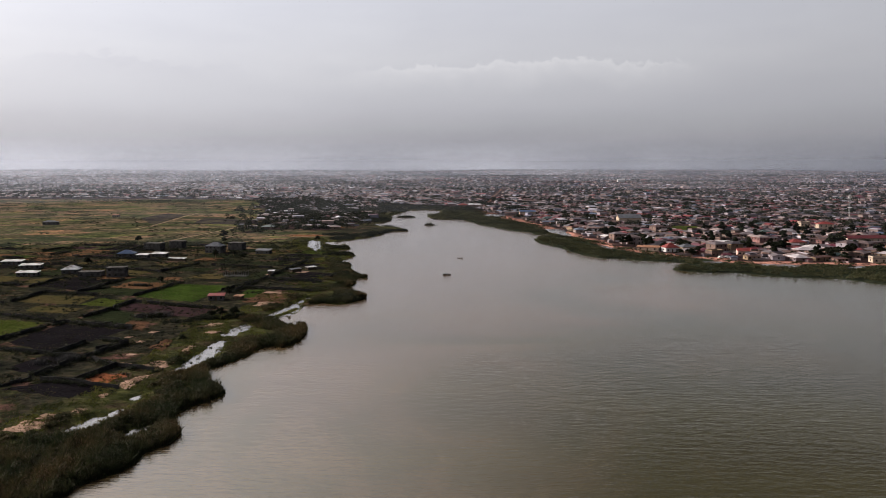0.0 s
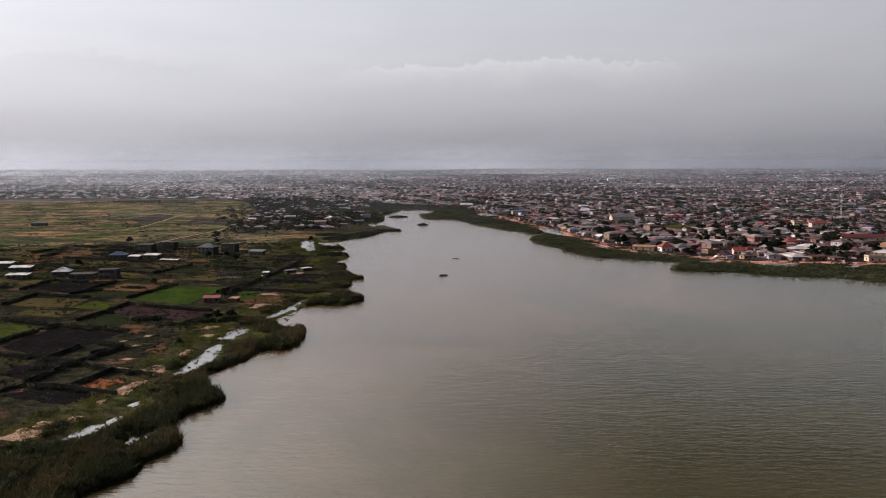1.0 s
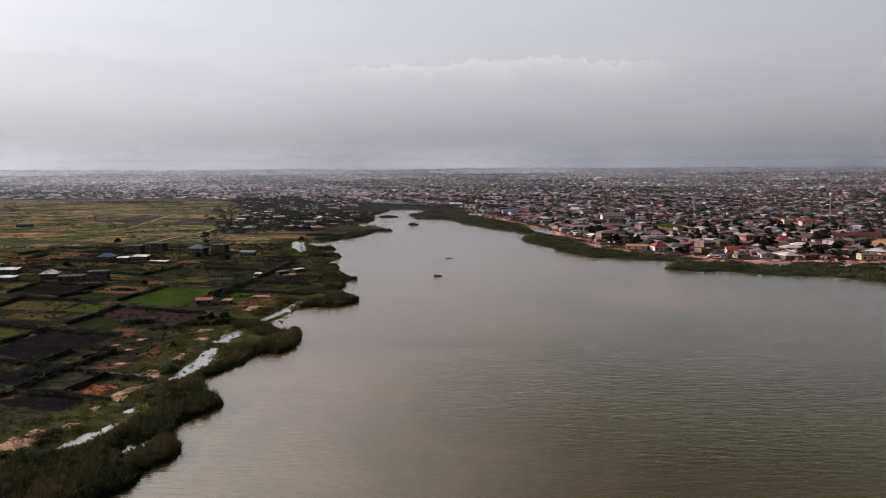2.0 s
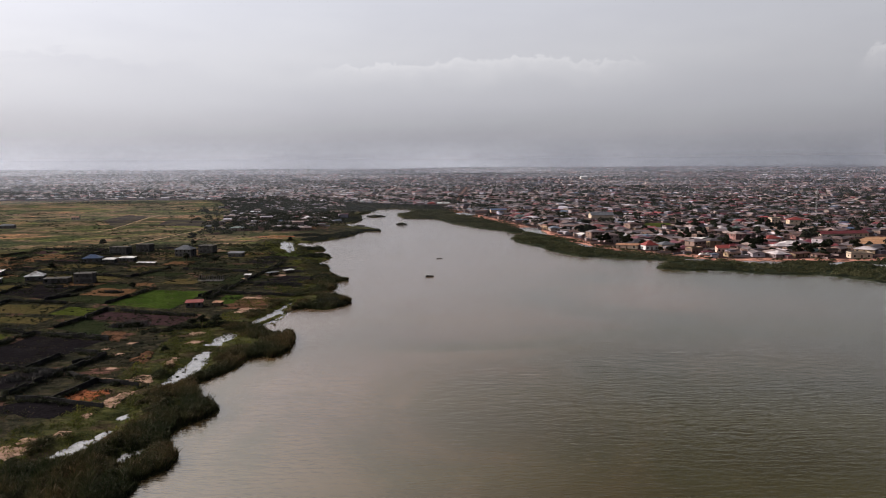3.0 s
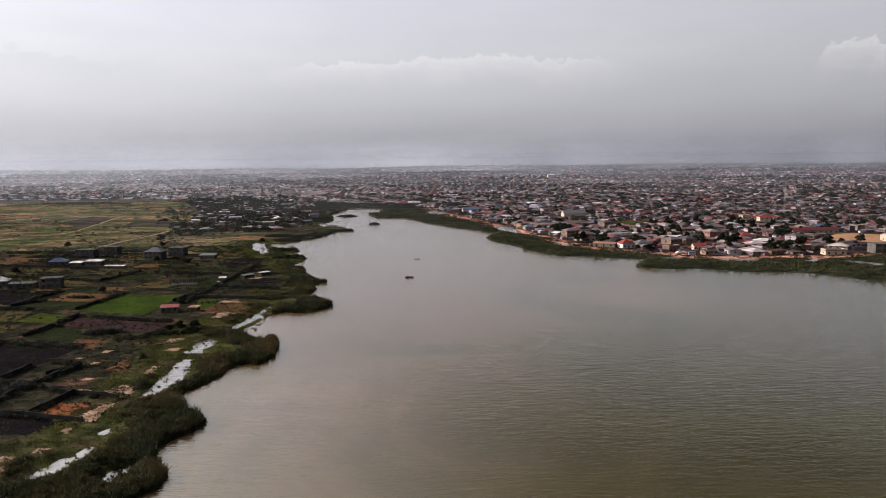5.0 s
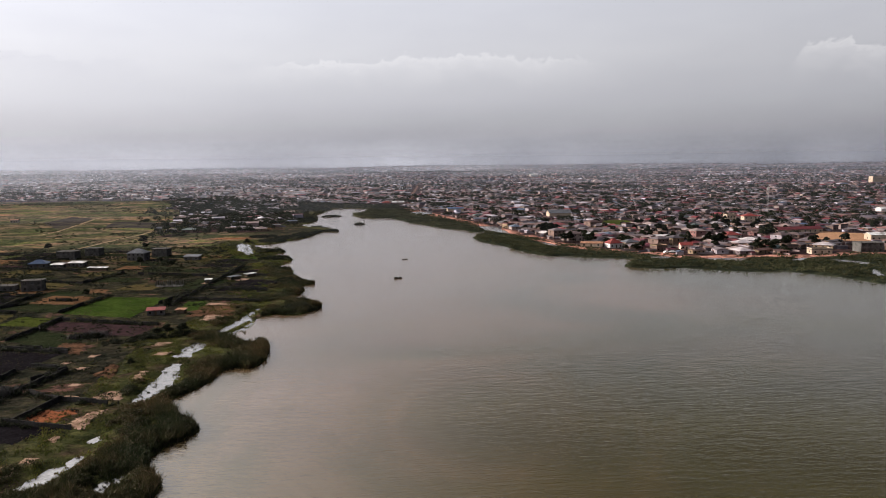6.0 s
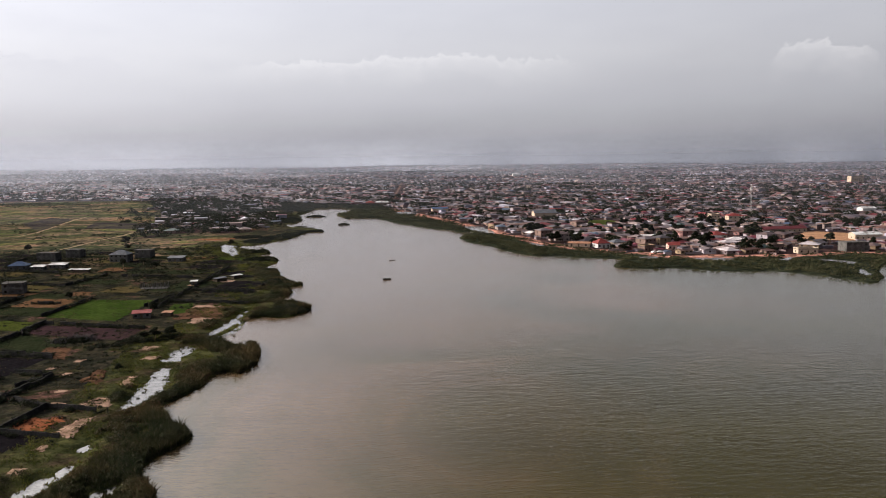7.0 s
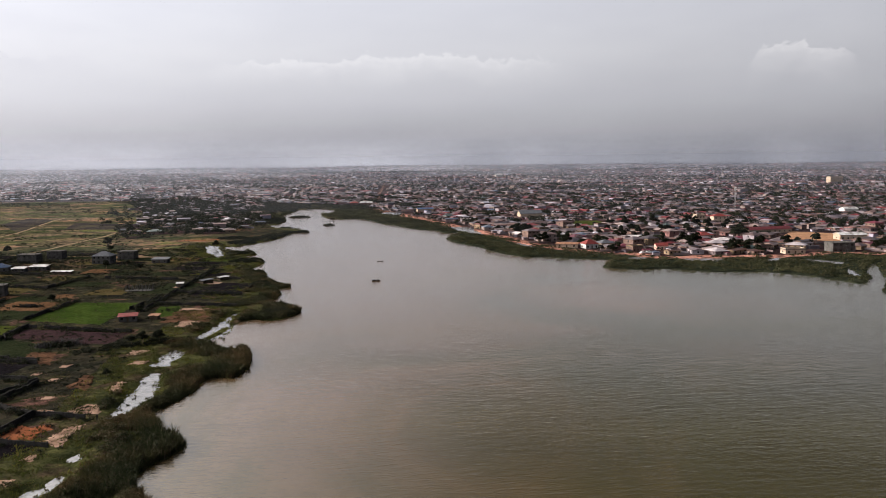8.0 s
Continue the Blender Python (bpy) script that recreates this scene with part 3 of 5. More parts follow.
def build_water():
    m = bpy.data.materials.new("lake_water")
    m.use_nodes = True
    m.node_tree.nodes.clear()
    n = Nodes(m.node_tree)
    co = n.add("ShaderNodeTexCoord").outputs["Object"]
    small = n.noise(n.scaled(co, (0.9, 2.0, 1)), 1.0, 3, 0.65)
    chop = n.noise(n.add("ShaderNodeMapping", {"Vector": co, "Rotation": (0, 0, 0.12), "Scale": (0.22, 0.60, 1)}).outputs[0], 1.0, 3, 0.6, 0.3)
    swell = n.noise(n.scaled(co, (0.1, 0.22, 1)), 1.0, 3, 0.5)
    patch = n.noise(n.scaled(co, (0.012, 0.03, 1)), 1.0, 4, 0.55)
    h = n.math("ADD", n.math("ADD", n.math("MULTIPLY", small, 0.35), n.math("MULTIPLY", chop, 0.95)), n.math("MULTIPLY", swell, 0.5))
    bump = n.add("ShaderNodeBump", {"Height": h, "Strength": 0.25, "Distance": 0.4}).outputs[0]
    # brown up the lake and towards the grassy bank, easing to olive in the open water
    place = n.add("ShaderNodeSeparateXYZ", {0: co}).outputs
    brown_mix = n.math("ADD", n.math("MULTIPLY", place[0], -0.0030), n.math("MULTIPLY", n.math("SUBTRACT", place[1], 220.0), 0.0016))
    brown_mix = n.math("ADD", brown_mix, n.math("MULTIPLY", n.math("SUBTRACT", n.noise(n.scaled(co, (0.012, 0.009, 1)), 1.0, 5, 0.62, 0.8), 0.18), 1.55))
    colour = n.ramp(brown_mix, [(0.22, (0.036, 0.031, 0.008)), (0.42, (0.052, 0.040, 0.014)), (0.60, (0.080, 0.054, 0.026)), (0.80, (0.092, 0.062, 0.038))])
    colour = n.mix(1.0, colour, n.ramp(patch, [(0.35, grey(0.88)), (0.65, grey(1.12))]), "MULTIPLY")
    s = n.add("ShaderNodeBsdfPrincipled", {"Base Color": colour, "Roughness": n.ramp(patch, [(0.3, grey(0.07)), (0.7, grey(0.13))]), "IOR": 1.33, "Normal": bump})
    n.add("ShaderNodeOutputMaterial", {"Surface": s.outputs[0]})
    xs, ys = np.linspace(-420, 420, 3), np.linspace(-1300, 1100, 5)
    gx, gy = np.meshgrid(xs, ys)
    i = (np.arange(4)[:, None] * 3 + np.arange(2)).ravel()
    ob = link_mesh("water", np.c_[gx.ravel(), gy.ravel(), 0 * gx.ravel()], np.c_[i, i + 1, i + 4, i + 3], [m])
    tagged(ob, "wide calm lake of murky olive-brown water", "water", kind="structure")


def build_pools():
    """Shallow pools behind the reeds; their pale base colour stands in for reflected sky."""
    m = material("sky_pale_water", [(0.3, (0.07, 0.07, 0.07)), (0.7, (0.17, 0.168, 0.165))], 0.35, 1.6, 0.16, bump=0.25, fine_amount=0.25, spec=0.5)
    for pool in POOLS:
        edge = np.concatenate([np.linspace(a, b, 4, endpoint=False) for a, b in zip(pool, np.roll(pool, -1, 0))])
        along = np.roll(edge, -1, 0) - np.roll(edge, 1, 0)
        turn = np.sign(np.sum(edge[:, 0] * np.roll(edge[:, 1], -1) - edge[:, 1] * np.roll(edge[:, 0], -1)))
        edge = edge + turn * np.c_[along[:, 1], -along[:, 0]] / np.linalg.norm(along, axis=1)[:, None] * 0.9
        ob = link_mesh("pool", np.c_[edge, np.full(len(edge), 0.03)], [list(range(len(edge)))], [m])
        tagged(ob, "shallow pool among reeds, pale colour standing in for reflected sky", "pool", kind="structure")


build_ground()
build_water()
build_pools()


def build_hills():
    """Low hills at the edge of sight; blue-grey colour and transparency stand in for haze."""
    m = bpy.data.materials.new("hazed_hill")
    m.use_nodes = True
    m.node_tree.nodes.clear()
    n = Nodes(m.node_tree)
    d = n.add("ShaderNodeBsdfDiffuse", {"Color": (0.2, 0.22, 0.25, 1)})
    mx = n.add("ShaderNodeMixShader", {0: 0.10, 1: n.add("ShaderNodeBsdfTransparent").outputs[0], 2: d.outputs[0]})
    n.add("ShaderNodeOutputMaterial", {"Surface": mx.outputs[0]})
    a = np.radians(np.linspace(-75, 75, 240))
    top = 66 + 20 * np.sin(a * 5 + 1) + 12 * np.sin(a * 13 + 2) + 7 * np.sin(a * 31) + 3 * np.sin(a * 70)
    foot = np.c_[4700 * np.sin(a), 4700 * np.cos(a), 0 * a + 20]
    crest = np.c_[4840 * np.sin(a), 4840 * np.cos(a), top + 45]
    k = np.arange(239)
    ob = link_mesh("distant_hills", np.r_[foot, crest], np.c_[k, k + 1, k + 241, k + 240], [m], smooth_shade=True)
    tagged(ob, "low hills, blue-grey and see-through to suggest haze", "hills", kind="structure")


build_hills()


# ---- vegetation ----
def blades(p, z, height, width, lean, rng):
    """Upright tapered leaves: one narrow bent quad pair each, as vertices and faces."""
    n = len(p)
    a, tilt = rng.uniform(0, 2 * math.pi, n), rng.uniform(0, 2 * math.pi, n)
    side = np.c_[np.cos(a), np.sin(a), np.zeros(n)] * (width / 2)[:, None]
    off = np.c_[np.cos(tilt), np.sin(tilt), np.zeros(n)] * (lean * height)[:, None]
    base = np.c_[p, z - 0.1]
    mid = base + off * 0.35 + np.c_[np.zeros((n, 2)), height * 0.6]
    tip = base + off + np.c_[np.zeros((n, 2)), height]
    v = np.stack([base - side, base + side, mid - side * 0.9, mid + side * 0.9, tip - side * 0.15, tip + side * 0.15], 1).reshape(-1, 3)
    i = np.arange(n)[:, None] * 6
    f = np.concatenate([i + [0, 1, 3, 2], i + [2, 3, 5, 4]])
    return v, f


def leaves(centres, radii, per, size, rng, flat=0.75):
    """Clumps of small leaf faces spread through uneven round masses."""
    n = len(centres)
    d = rng.normal(size=(n, per, 3))
    d /= np.linalg.norm(d, axis=2, keepdims=True)
    d[..., 2] = np.abs(d[..., 2]) * 1.3 - 0.3
    r = rng.uniform(0.45, 1.08, (n, per, 1)) ** 0.6
    c = (centres[:, None] + d * r * radii[:, None, None] * (1, 1, flat)).reshape(-1, 3)
    s = (np.repeat(size, per) * rng.uniform(0.6, 1.3, n * per))[:, None]
    face = d.reshape(-1, 3) + rng.normal(0, 0.45, (n * per, 3))
    u = np.cross(face, rng.normal(size=(n * per, 3)))
    u /= np.linalg.norm(u, axis=1, keepdims=True) + 1e-9
    w = np.cross(face, u)
    w /= np.linalg.norm(w, axis=1, keepdims=True) + 1e-9
    v = np.stack([c - u * s, c - w * s * 0.7, c + u * s, c + w * s * 0.7], 1).reshape(-1, 3)
    return v, np.arange(n * per * 4).reshape(-1, 4)


def scatter(x0, x1, y0, y1, count, rng):
    return np.c_[rng.uniform(x0, x1, count), rng.uniform(y0, y1, count)]


def build_reeds():
    rng = np.random.default_rng(3)
    near = scatter(-125, -30, 120, 480, 1500000, rng)
    near = near[(lake_gap(near) < 24 + 16 * smooth(180, 165, near[:, 1])) & (lake_gap(near) > -1.5)]
    d = lake_gap(near) + 0.35 * wobble(near, 14) + 0.4 * wobble(near, 4, 2.0)
    gap = water_gap(near)
    tall = 1 - smooth(213, 228, near[:, 1]) * smooth(262, 250, near[:, 1])
    width = 6 + 3 * wobble(near, 60, 0.7) + 10 * smooth(215, 185, near[:, 1]) + 17 * smooth(180, 163, near[:, 1]) + 6 * smooth(240, 265, near[:, 1]) * smooth(330, 300, near[:, 1])
    dens = smooth(1.0, 0.6, d / np.maximum(width, 3)) * smooth(-0.6, 0.1, wobble(near, 9, 3.0) + 0.45)
    dens *= 1 - smooth(322, 332, near[:, 1]) * smooth(0.4, 0.2, wobble(near * (1.0, 0.8), 17, 2.2))
    channel = np.hypot((near[:, 0] + 63.5) / 7, (near[:, 1] - 322) / 21) < 1
    keep = (gap > 0.1) & (d < width) & (rng.uniform(size=len(near)) < dens) & ~channel
    p, d, tall = near[keep], d[keep], tall[keep]
    clump = 0.5 + 0.5 * wobble(p, 3.1, 1.5)
    h = (1.15 + 0.6 * wobble(p, 22, 1.5) + 1.7 * clump * clump + 0.5 * wobble(p, 7.5, 0.6)) * rng.uniform(0.6, 1.15, len(p)) * (0.55 + 0.45 * tall)
    h = np.maximum(h, 0.5) * (0.45 + 0.55 * smooth(1.5, 6, pool_gap(p)))
    v, f = blades(p, np.maximum(terrain(p), -0.1), h * 0.92, rng.uniform(0.07, 0.2, len(p)), rng.uniform(0.15, 0.85, len(p)), rng)
    ob = link_mesh("reed_bed", v, f, [REED])
    tagged(ob, "dense dark green reeds with brown tips along the water", "reeds", kind="stuff")

    far = scatter(-190, -20, 430, 1150, 60000, rng)
    gap, d = water_gap(far), lake_gap(far)
    keep = (gap > 1.0) & (d < 11 + 9 * wobble(far, 70, 0.3)) & (wobble(far * (1.0, 0.7), 19, 2.2) + 0.4 * smooth(5, 2, d) + rng.normal(0, 0.1, len(far)) > 0.5)
    p = far[keep]
    big = rng.uniform(0.7, 1.5, len(p)) * (0.9 + 0.5 * wobble(p, 15, 0.5))
    v, f = leaves(np.c_[p, terrain(p) + big * 0.5], big, 34, rng.uniform(0.18, 0.3, len(p)), rng, 0.85)
    ob = link_mesh("reed_bed", v, f, [MANGROVE])
    tagged(ob, "distant dark green reed mounds on low promontories", "reeds", kind="stuff")

    c = scatter(-130, -35, 125, 480, 80000, rng)
    d, gap = lake_gap(c), water_gap(c)
    keep = (gap > 0.8) & (d < 15 + 8 * wobble(c, 40, 1.0) + 8 * smooth(215, 185, c[:, 1]) + 15 * smooth(180, 163, c[:, 1])) & (wobble(c, 12, 6.0) + 0.5 * smooth(9, 3, d) + rng.normal(0, 0.35, len(c)) > 0.15) & (np.hypot((c[:, 0] + 63.5) / 7, (c[:, 1] - 322) / 21) > 1) & (pool_gap(c) > 2.5)
    c = c[keep]
    big = rng.uniform(0.45, 1.3, len(c)) * (1 + 0.3 * wobble(c, 9, 2.0))
    v, f = leaves(np.c_[c, terrain(c) + big * 0.45], big, 46, rng.uniform(0.1, 0.2, len(c)), rng, 0.9)
    ob = link_mesh("marsh_bushes", v, f, [REED])
    tagged(ob, "rounded clumps of dark marsh plants among the reeds", "marsh plants", kind="stuff")

    low = scatter(-160, -40, 125, 700, 900000, rng)
    gap = water_gap(low)
    keep = (gap > -0.35) & (gap < 23 + 13 * wobble(low, 50, 2.0)) & (wobble(low, 11, 4.0) + 0.6 * wobble(low, 40, 1.0) + rng.normal(0, 0.35, len(low)) > -0.1)
    p = low[keep]
    v, f = blades(p, terrain(p), rng.uniform(0.15, 0.55, len(p)) * (1 + 0.5 * wobble(p, 4, 1.0)), rng.uniform(0.08, 0.26, len(p)), rng.uniform(0.3, 1.2, len(p)), rng)
    ob = link_mesh("marsh_grass", v, f, [MARSH])
    tagged(ob, "low bright green marsh grass on damp ground", "grass", kind="stuff")


def build_mounds():
    """Rounded reed mounds on the fingers of land, and thickets on the grass."""
    rng = np.random.default_rng(21)
    cs, rs = [], []
    for cx, cy, rx, ry, top in ((-77, 574, 12, 7, 2.6), (-70, 530, 12, 9, 2.8), (-60, 472, 7, 8, 2.6), (-54, 430, 8, 11, 2.8), (-44, 352, 9, 9, 2.8), (-84, 652, 11, 16, 2.0), (-72, 676, 13, 17, 2.3), (-60, 700, 13, 16, 2.4), (-47, 722, 13, 14, 2.4), (-38, 735, 8, 8, 2.0), (-95, 690, 12, 14, 1.6), (-45, 404, 5, 7, 2.2), (-52, 455, 5, 6, 2.2), (-44, 933, 11.5, 6.5, 2.0), (-14, 808, 5.6, 4.5, 1.7), (-8.6, 896, 2.6, 4.4, 1.2),
                                (-70, 880, 11, 40, 2.2), (-92, 302, 9, 3.0, 2.6), (-82, 306, 5, 3, 3.0), (-102, 297, 6, 2.5, 2.0), (-116, 307, 6.5, 3.5, 2.6)):
        n = int(rx * ry * 3.0)
        a, r = rng.uniform(0, 2 * math.pi, n), np.sqrt(rng.uniform(0, 1, n))
        p = np.c_[cx + rx * r * np.cos(a), cy + ry * r * np.sin(a)]
        dome = top * np.sqrt(np.maximum(0.05, 1 - r ** 2)) * (0.85 + 0.25 * wobble(p, 7, cx)) * rng.uniform(0.55, 1.0, n)
        ok = water_gap(p) > (0.2 if cx in (-44, -14, -8.6) else 0.9)
        cs.append(np.c_[p, terrain(p) + dome * 0.5 - 0.15][ok])
        rs.append(np.maximum(0.5, dome * 0.5)[ok])
    c, r = np.concatenate(cs), np.concatenate(rs)
    v, f = leaves(c, r, 34, 0.12 + 0.0003 * c[:, 1], rng, 0.9)
    tagged(link_mesh("reed_mounds", v, f, [BUSH]), "rounded dark reed and shrub mounds by the water", "reeds", kind="stuff")


def build_mangrove():
    rng = np.random.default_rng(5)
    p = scatter(-40, 330, 330, 1200, 66000, rng)
    gap, t = water_gap(p), town_gap(p)
    keep = (gap > 0.8) & (t > 1.5) & (p[:, 0] > -30 + 0 * t) & (lake_gap(p) < 70) & (wobble(p, 26, 5.0) + 0.5 * wobble(p, 9, 1.0) > -0.5 + 0.5 * smooth(25, 8, t))
    p = p[keep]
    hump = np.clip(0.5 + 0.9 * wobble(p, 21, 2.0) + 0.4 * wobble(p, 8, 4.0) + 0.5 * smooth(9, 2, water_gap(p)), 0.0, 1.3)
    big = (rng.uniform(0.55, 1.0, len(p)) + 1.15 * hump * rng.uniform(0.6, 1.0, len(p))) * (0.3 + 0.7 * smooth(2, 11, pool_gap(p)))
    c = np.c_[p, terrain(p) + big * 0.45]
    v, f = leaves(c, big, 26, rng.uniform(0.2, 0.36, len(p)), rng, 0.7)
    ob = link_mesh("shore_scrub", v, f, [MANGROVE])
    tagged(ob, "continuous belt of dull green scrub along the shore", "scrub", kind="stuff")
    q = np.r_[scatter(-130, 60, 1050, 1420, 5200, rng), scatter(-95, -40, 830, 1100, 800, rng)]
    q = q[(water_gap(q) > 0.6) & (signed(q, HAMLET) > 4)]
    q = q[wobble(q, 40, 2.0) + 0.5 * smooth(-60, -100, q[:, 0]) < 0.45]
    big = np.where(q[:, 1] < 1000, rng.uniform(0.5, 0.9, len(q)), rng.uniform(0.9, 2.0, len(q)))
    v, f = leaves(np.c_[q, terrain(q) + big * 0.5], big, 14, rng.uniform(0.5, 0.8, len(q)), rng, 0.75)
    ob = link_mesh("shore_scrub", v, f, [BUSH])
    tagged(ob, "dark green thicket at the head of the lake", "scrub", kind="stuff")


def build_bushes():
    rng = np.random.default_rng(8)
    p = np.r_[scatter(-330, -60, 150, 650, 2600, rng), scatter(-330, -75, 390, 640, 5200, rng), scatter(-700, -110, 560, 1420, 26000, rng)]
    lush = wobble(p * (0.45, 1.0), 45, 2.0) + 0.6 * wobble(p, 17, 3.0)
    strips = wobble(p * (0.35, 1.0), 95, 5.0) + 0.7 * wobble(p * (0.6, 1.0), 30, 1.0) - 0.5
    strips = strips + 0.9 * smooth(1180, 1400, p[:, 1]) + 0.35 * smooth(720, 620, p[:, 1])
    lush = np.where(p[:, 1] > 600, strips, lush)
    keep = (water_gap(p) > 2) & ~((np.abs(p[:, 0] + 124) < 18) & (np.abs(p[:, 1] - 368) < 28)) & (lush + rng.normal(0, 0.2, len(p)) > 0.35) & (signed(p, HAMLET) > -15)
    p = p[keep]
    big = rng.uniform(0.35, 1.2, len(p)) ** 1.3 * (1 + 0.5 * (p[:, 1] > 600))
    v, _ = leaves(np.c_[p, terrain(p) + big * 0.1], big, 40, np.full(len(p), 0.22) + 0.12 * (p[:, 1] > 600), rng, 0.5)
    far = np.repeat(p[:, 1] > 590, 40)
    for pick, leaf, label in ((~far, BUSH, "scattered dark green bushes among the plots"), (far, MANGROVE, "scattered olive green bushes over the rough grassland")):
        q = v.reshape(-1, 4, 3)[pick].reshape(-1, 3)
        tagged(link_mesh("bushes", q, np.arange(len(q)).reshape(-1, 4), [leaf]), label, "bushes", kind="stuff")


def build_tussocks():
    """Rough dry grass all over the fields."""
    rng = np.random.default_rng(15)
    p = scatter(-290, -70, 170, 620, 330000, rng)
    keep = (water_gap(p) > 6) & (wobble(p, 23, 1.0) + 0.7 * wobble(p, 7, 5.0) + rng.normal(0, 0.3, len(p)) > 0.2)
    p = p[keep]
    v, f = blades(p, np.full(len(p), LAND), rng.uniform(0.15, 0.5, len(p)), rng.uniform(0.08, 0.3, len(p)), rng.uniform(0.3, 1.2, len(p)), rng)
    tagged(link_mesh("rough_grass", v, f, [TUSSOCK]), "rough olive and brown grass over the fields", "grass", kind="stuff")


build_tussocks()
build_reeds()
build_mounds()
build_mangrove()
build_bushes()


# ---- trees ----
def tree_parts(owner, height, spread, seed):
    rng = np.random.default_rng(seed)
    bm = bmesh.new()

    def limb(a, b, r0, r1):
        a, b = Vector(a), Vector(b)
        q = (b - a).to_track_quat("Z", "Y").to_matrix()
        rings = [[bm.verts.new(o + q @ Vector((r * math.cos(k * math.pi / 3), r * math.sin(k * math.pi / 3), 0))) for k in range(6)] for o, r in ((a, r0), (b, r1))]
        for k in range(6):
            bm.faces.new((rings[0][k], rings[0][(k + 1) % 6], rings[1][(k + 1) % 6], rings[1][k]))

    fork = height * 0.45
    limb((0, 0, -0.3), (0.1, 0.05, fork), height * 0.045, height * 0.03)
    lobes = []
    for k in range(9):
        a, out = k * 0.7 * 2.1 + rng.uniform(-0.3, 0.3), spread * rng.uniform(0.3, 0.85)
        e = (out * math.cos(a), out * math.sin(a), height * rng.uniform(0.42, 0.78))
        limb((0.1, 0.05, fork * rng.uniform(0.7, 1.0)), e, height * 0.02, height * 0.008)
        lobes.append((*e, spread * rng.uniform(0.34, 0.58)))
    lobes.append((0, 0, height * 0.78, spread * 0.55))
    part("trunk", bm, BARK, owner)
    lobes = np.array(lobes)
    v, f = leaves(lobes[:, :3], lobes[:, 3], 130, np.full(len(lobes), height * 0.05), rng, 0.75)
    crown = link_mesh("crown", v, f, [BUSH], parent=owner)
    return crown


TREES = []
for k, (h, s) in enumerate(((7.5, 3.6), (6.0, 3.2), (9.0, 3.8), (5.0, 2.2))):
    t = thing("tree", pose(0, 0, 0), ("broad dark green shade tree among the houses", "small round dark green tree beside houses",
                                     "tall dark green tree rising over the roofs", "young slender dark green tree beside a house")[k], "tree", "trees of the town")
    tree_parts(t, h, s, 20 + k)
    TREES.append(t)


# ---- houses ----
def gable(w, d, z, pitch, over=0.5, thick=0.12):
    """A two-sided roof over a w by d house, ridge along x."""
    bm = bmesh.new()
    hw, hd, up = w / 2 + over, d / 2 + over, (d / 2 + over) * pitch
    prof = [(-hd, z - over * pitch), (0, z - over * pitch + up), (hd, z - over * pitch)]
    rows = [[bm.verts.new((x, y, q + t)) for y, q in prof for t in (0, thick)] for x in (-hw, hw)]
    a, b = rows
    for i in (0, 2):
        bm.faces.new((a[i + 1], b[i + 1], b[i + 3], a[i + 3]))
        bm.faces.new((a[i], a[i + 2], b[i + 2], b[i]))
        for r in rows:
            bm.faces.new((r[i], r[i + 1], r[i + 3], r[i + 2]))
    for i in (0, 4):
        bm.faces.new((a[i], b[i], b[i + 1], a[i + 1]))
    bmesh.ops.recalc_face_normals(bm, faces=bm.faces)
    return bm


def hip(w, d, z, pitch, over=0.5):
    bm = bmesh.new()
    hw, hd = w / 2 + over, d / 2 + over
    up, r = hd * pitch, max(0.05, hw - hd)
    low = [bm.verts.new((sx * hw, sy * hd, z - 0.15)) for sx, sy in ((-1, -1), (1, -1), (1, 1), (-1, 1))]
    eave = [bm.verts.new((v.co.x, v.co.y, z)) for v in low]
    a, b = bm.verts.new((-r, 0, z + up)), bm.verts.new((r, 0, z + up))
    bm.faces.new(low[::-1])
    for i in range(4):
        bm.faces.new((low[i], low[(i + 1) % 4], eave[(i + 1) % 4], eave[i]))
    bm.faces.new((eave[0], eave[1], b, a))
    bm.faces.new((eave[2], eave[3], a, b))
    bm.faces.new((eave[1], eave[2], b))
    bm.faces.new((eave[3], eave[0], a))
    return bm


def body(w, d, h, pitch=0.0):
    """House walls with gable ends that rise under the roof."""
    bm = bmesh.new()
    box(bm, -w / 2, -d / 2, -0.4, w / 2, d / 2, h)
    if pitch:
        for sx in (-1, 1):
            x = sx * w / 2
            tri = [bm.verts.new((x - sx * t, y, z)) for t in (0, 0.2) for y, z in ((-d / 2, h), (d / 2, h), (0, h + d / 2 * pitch - 0.02))]
            bm.faces.new(tri[:3])
            bm.faces.new(tri[3:][::-1])
            for i in range(3):
                bm.faces.new((tri[i], tri[(i + 1) % 3], tri[(i + 1) % 3 + 3], tri[i + 3]))
        bmesh.ops.recalc_face_normals(bm, faces=bm.faces)
    return bm


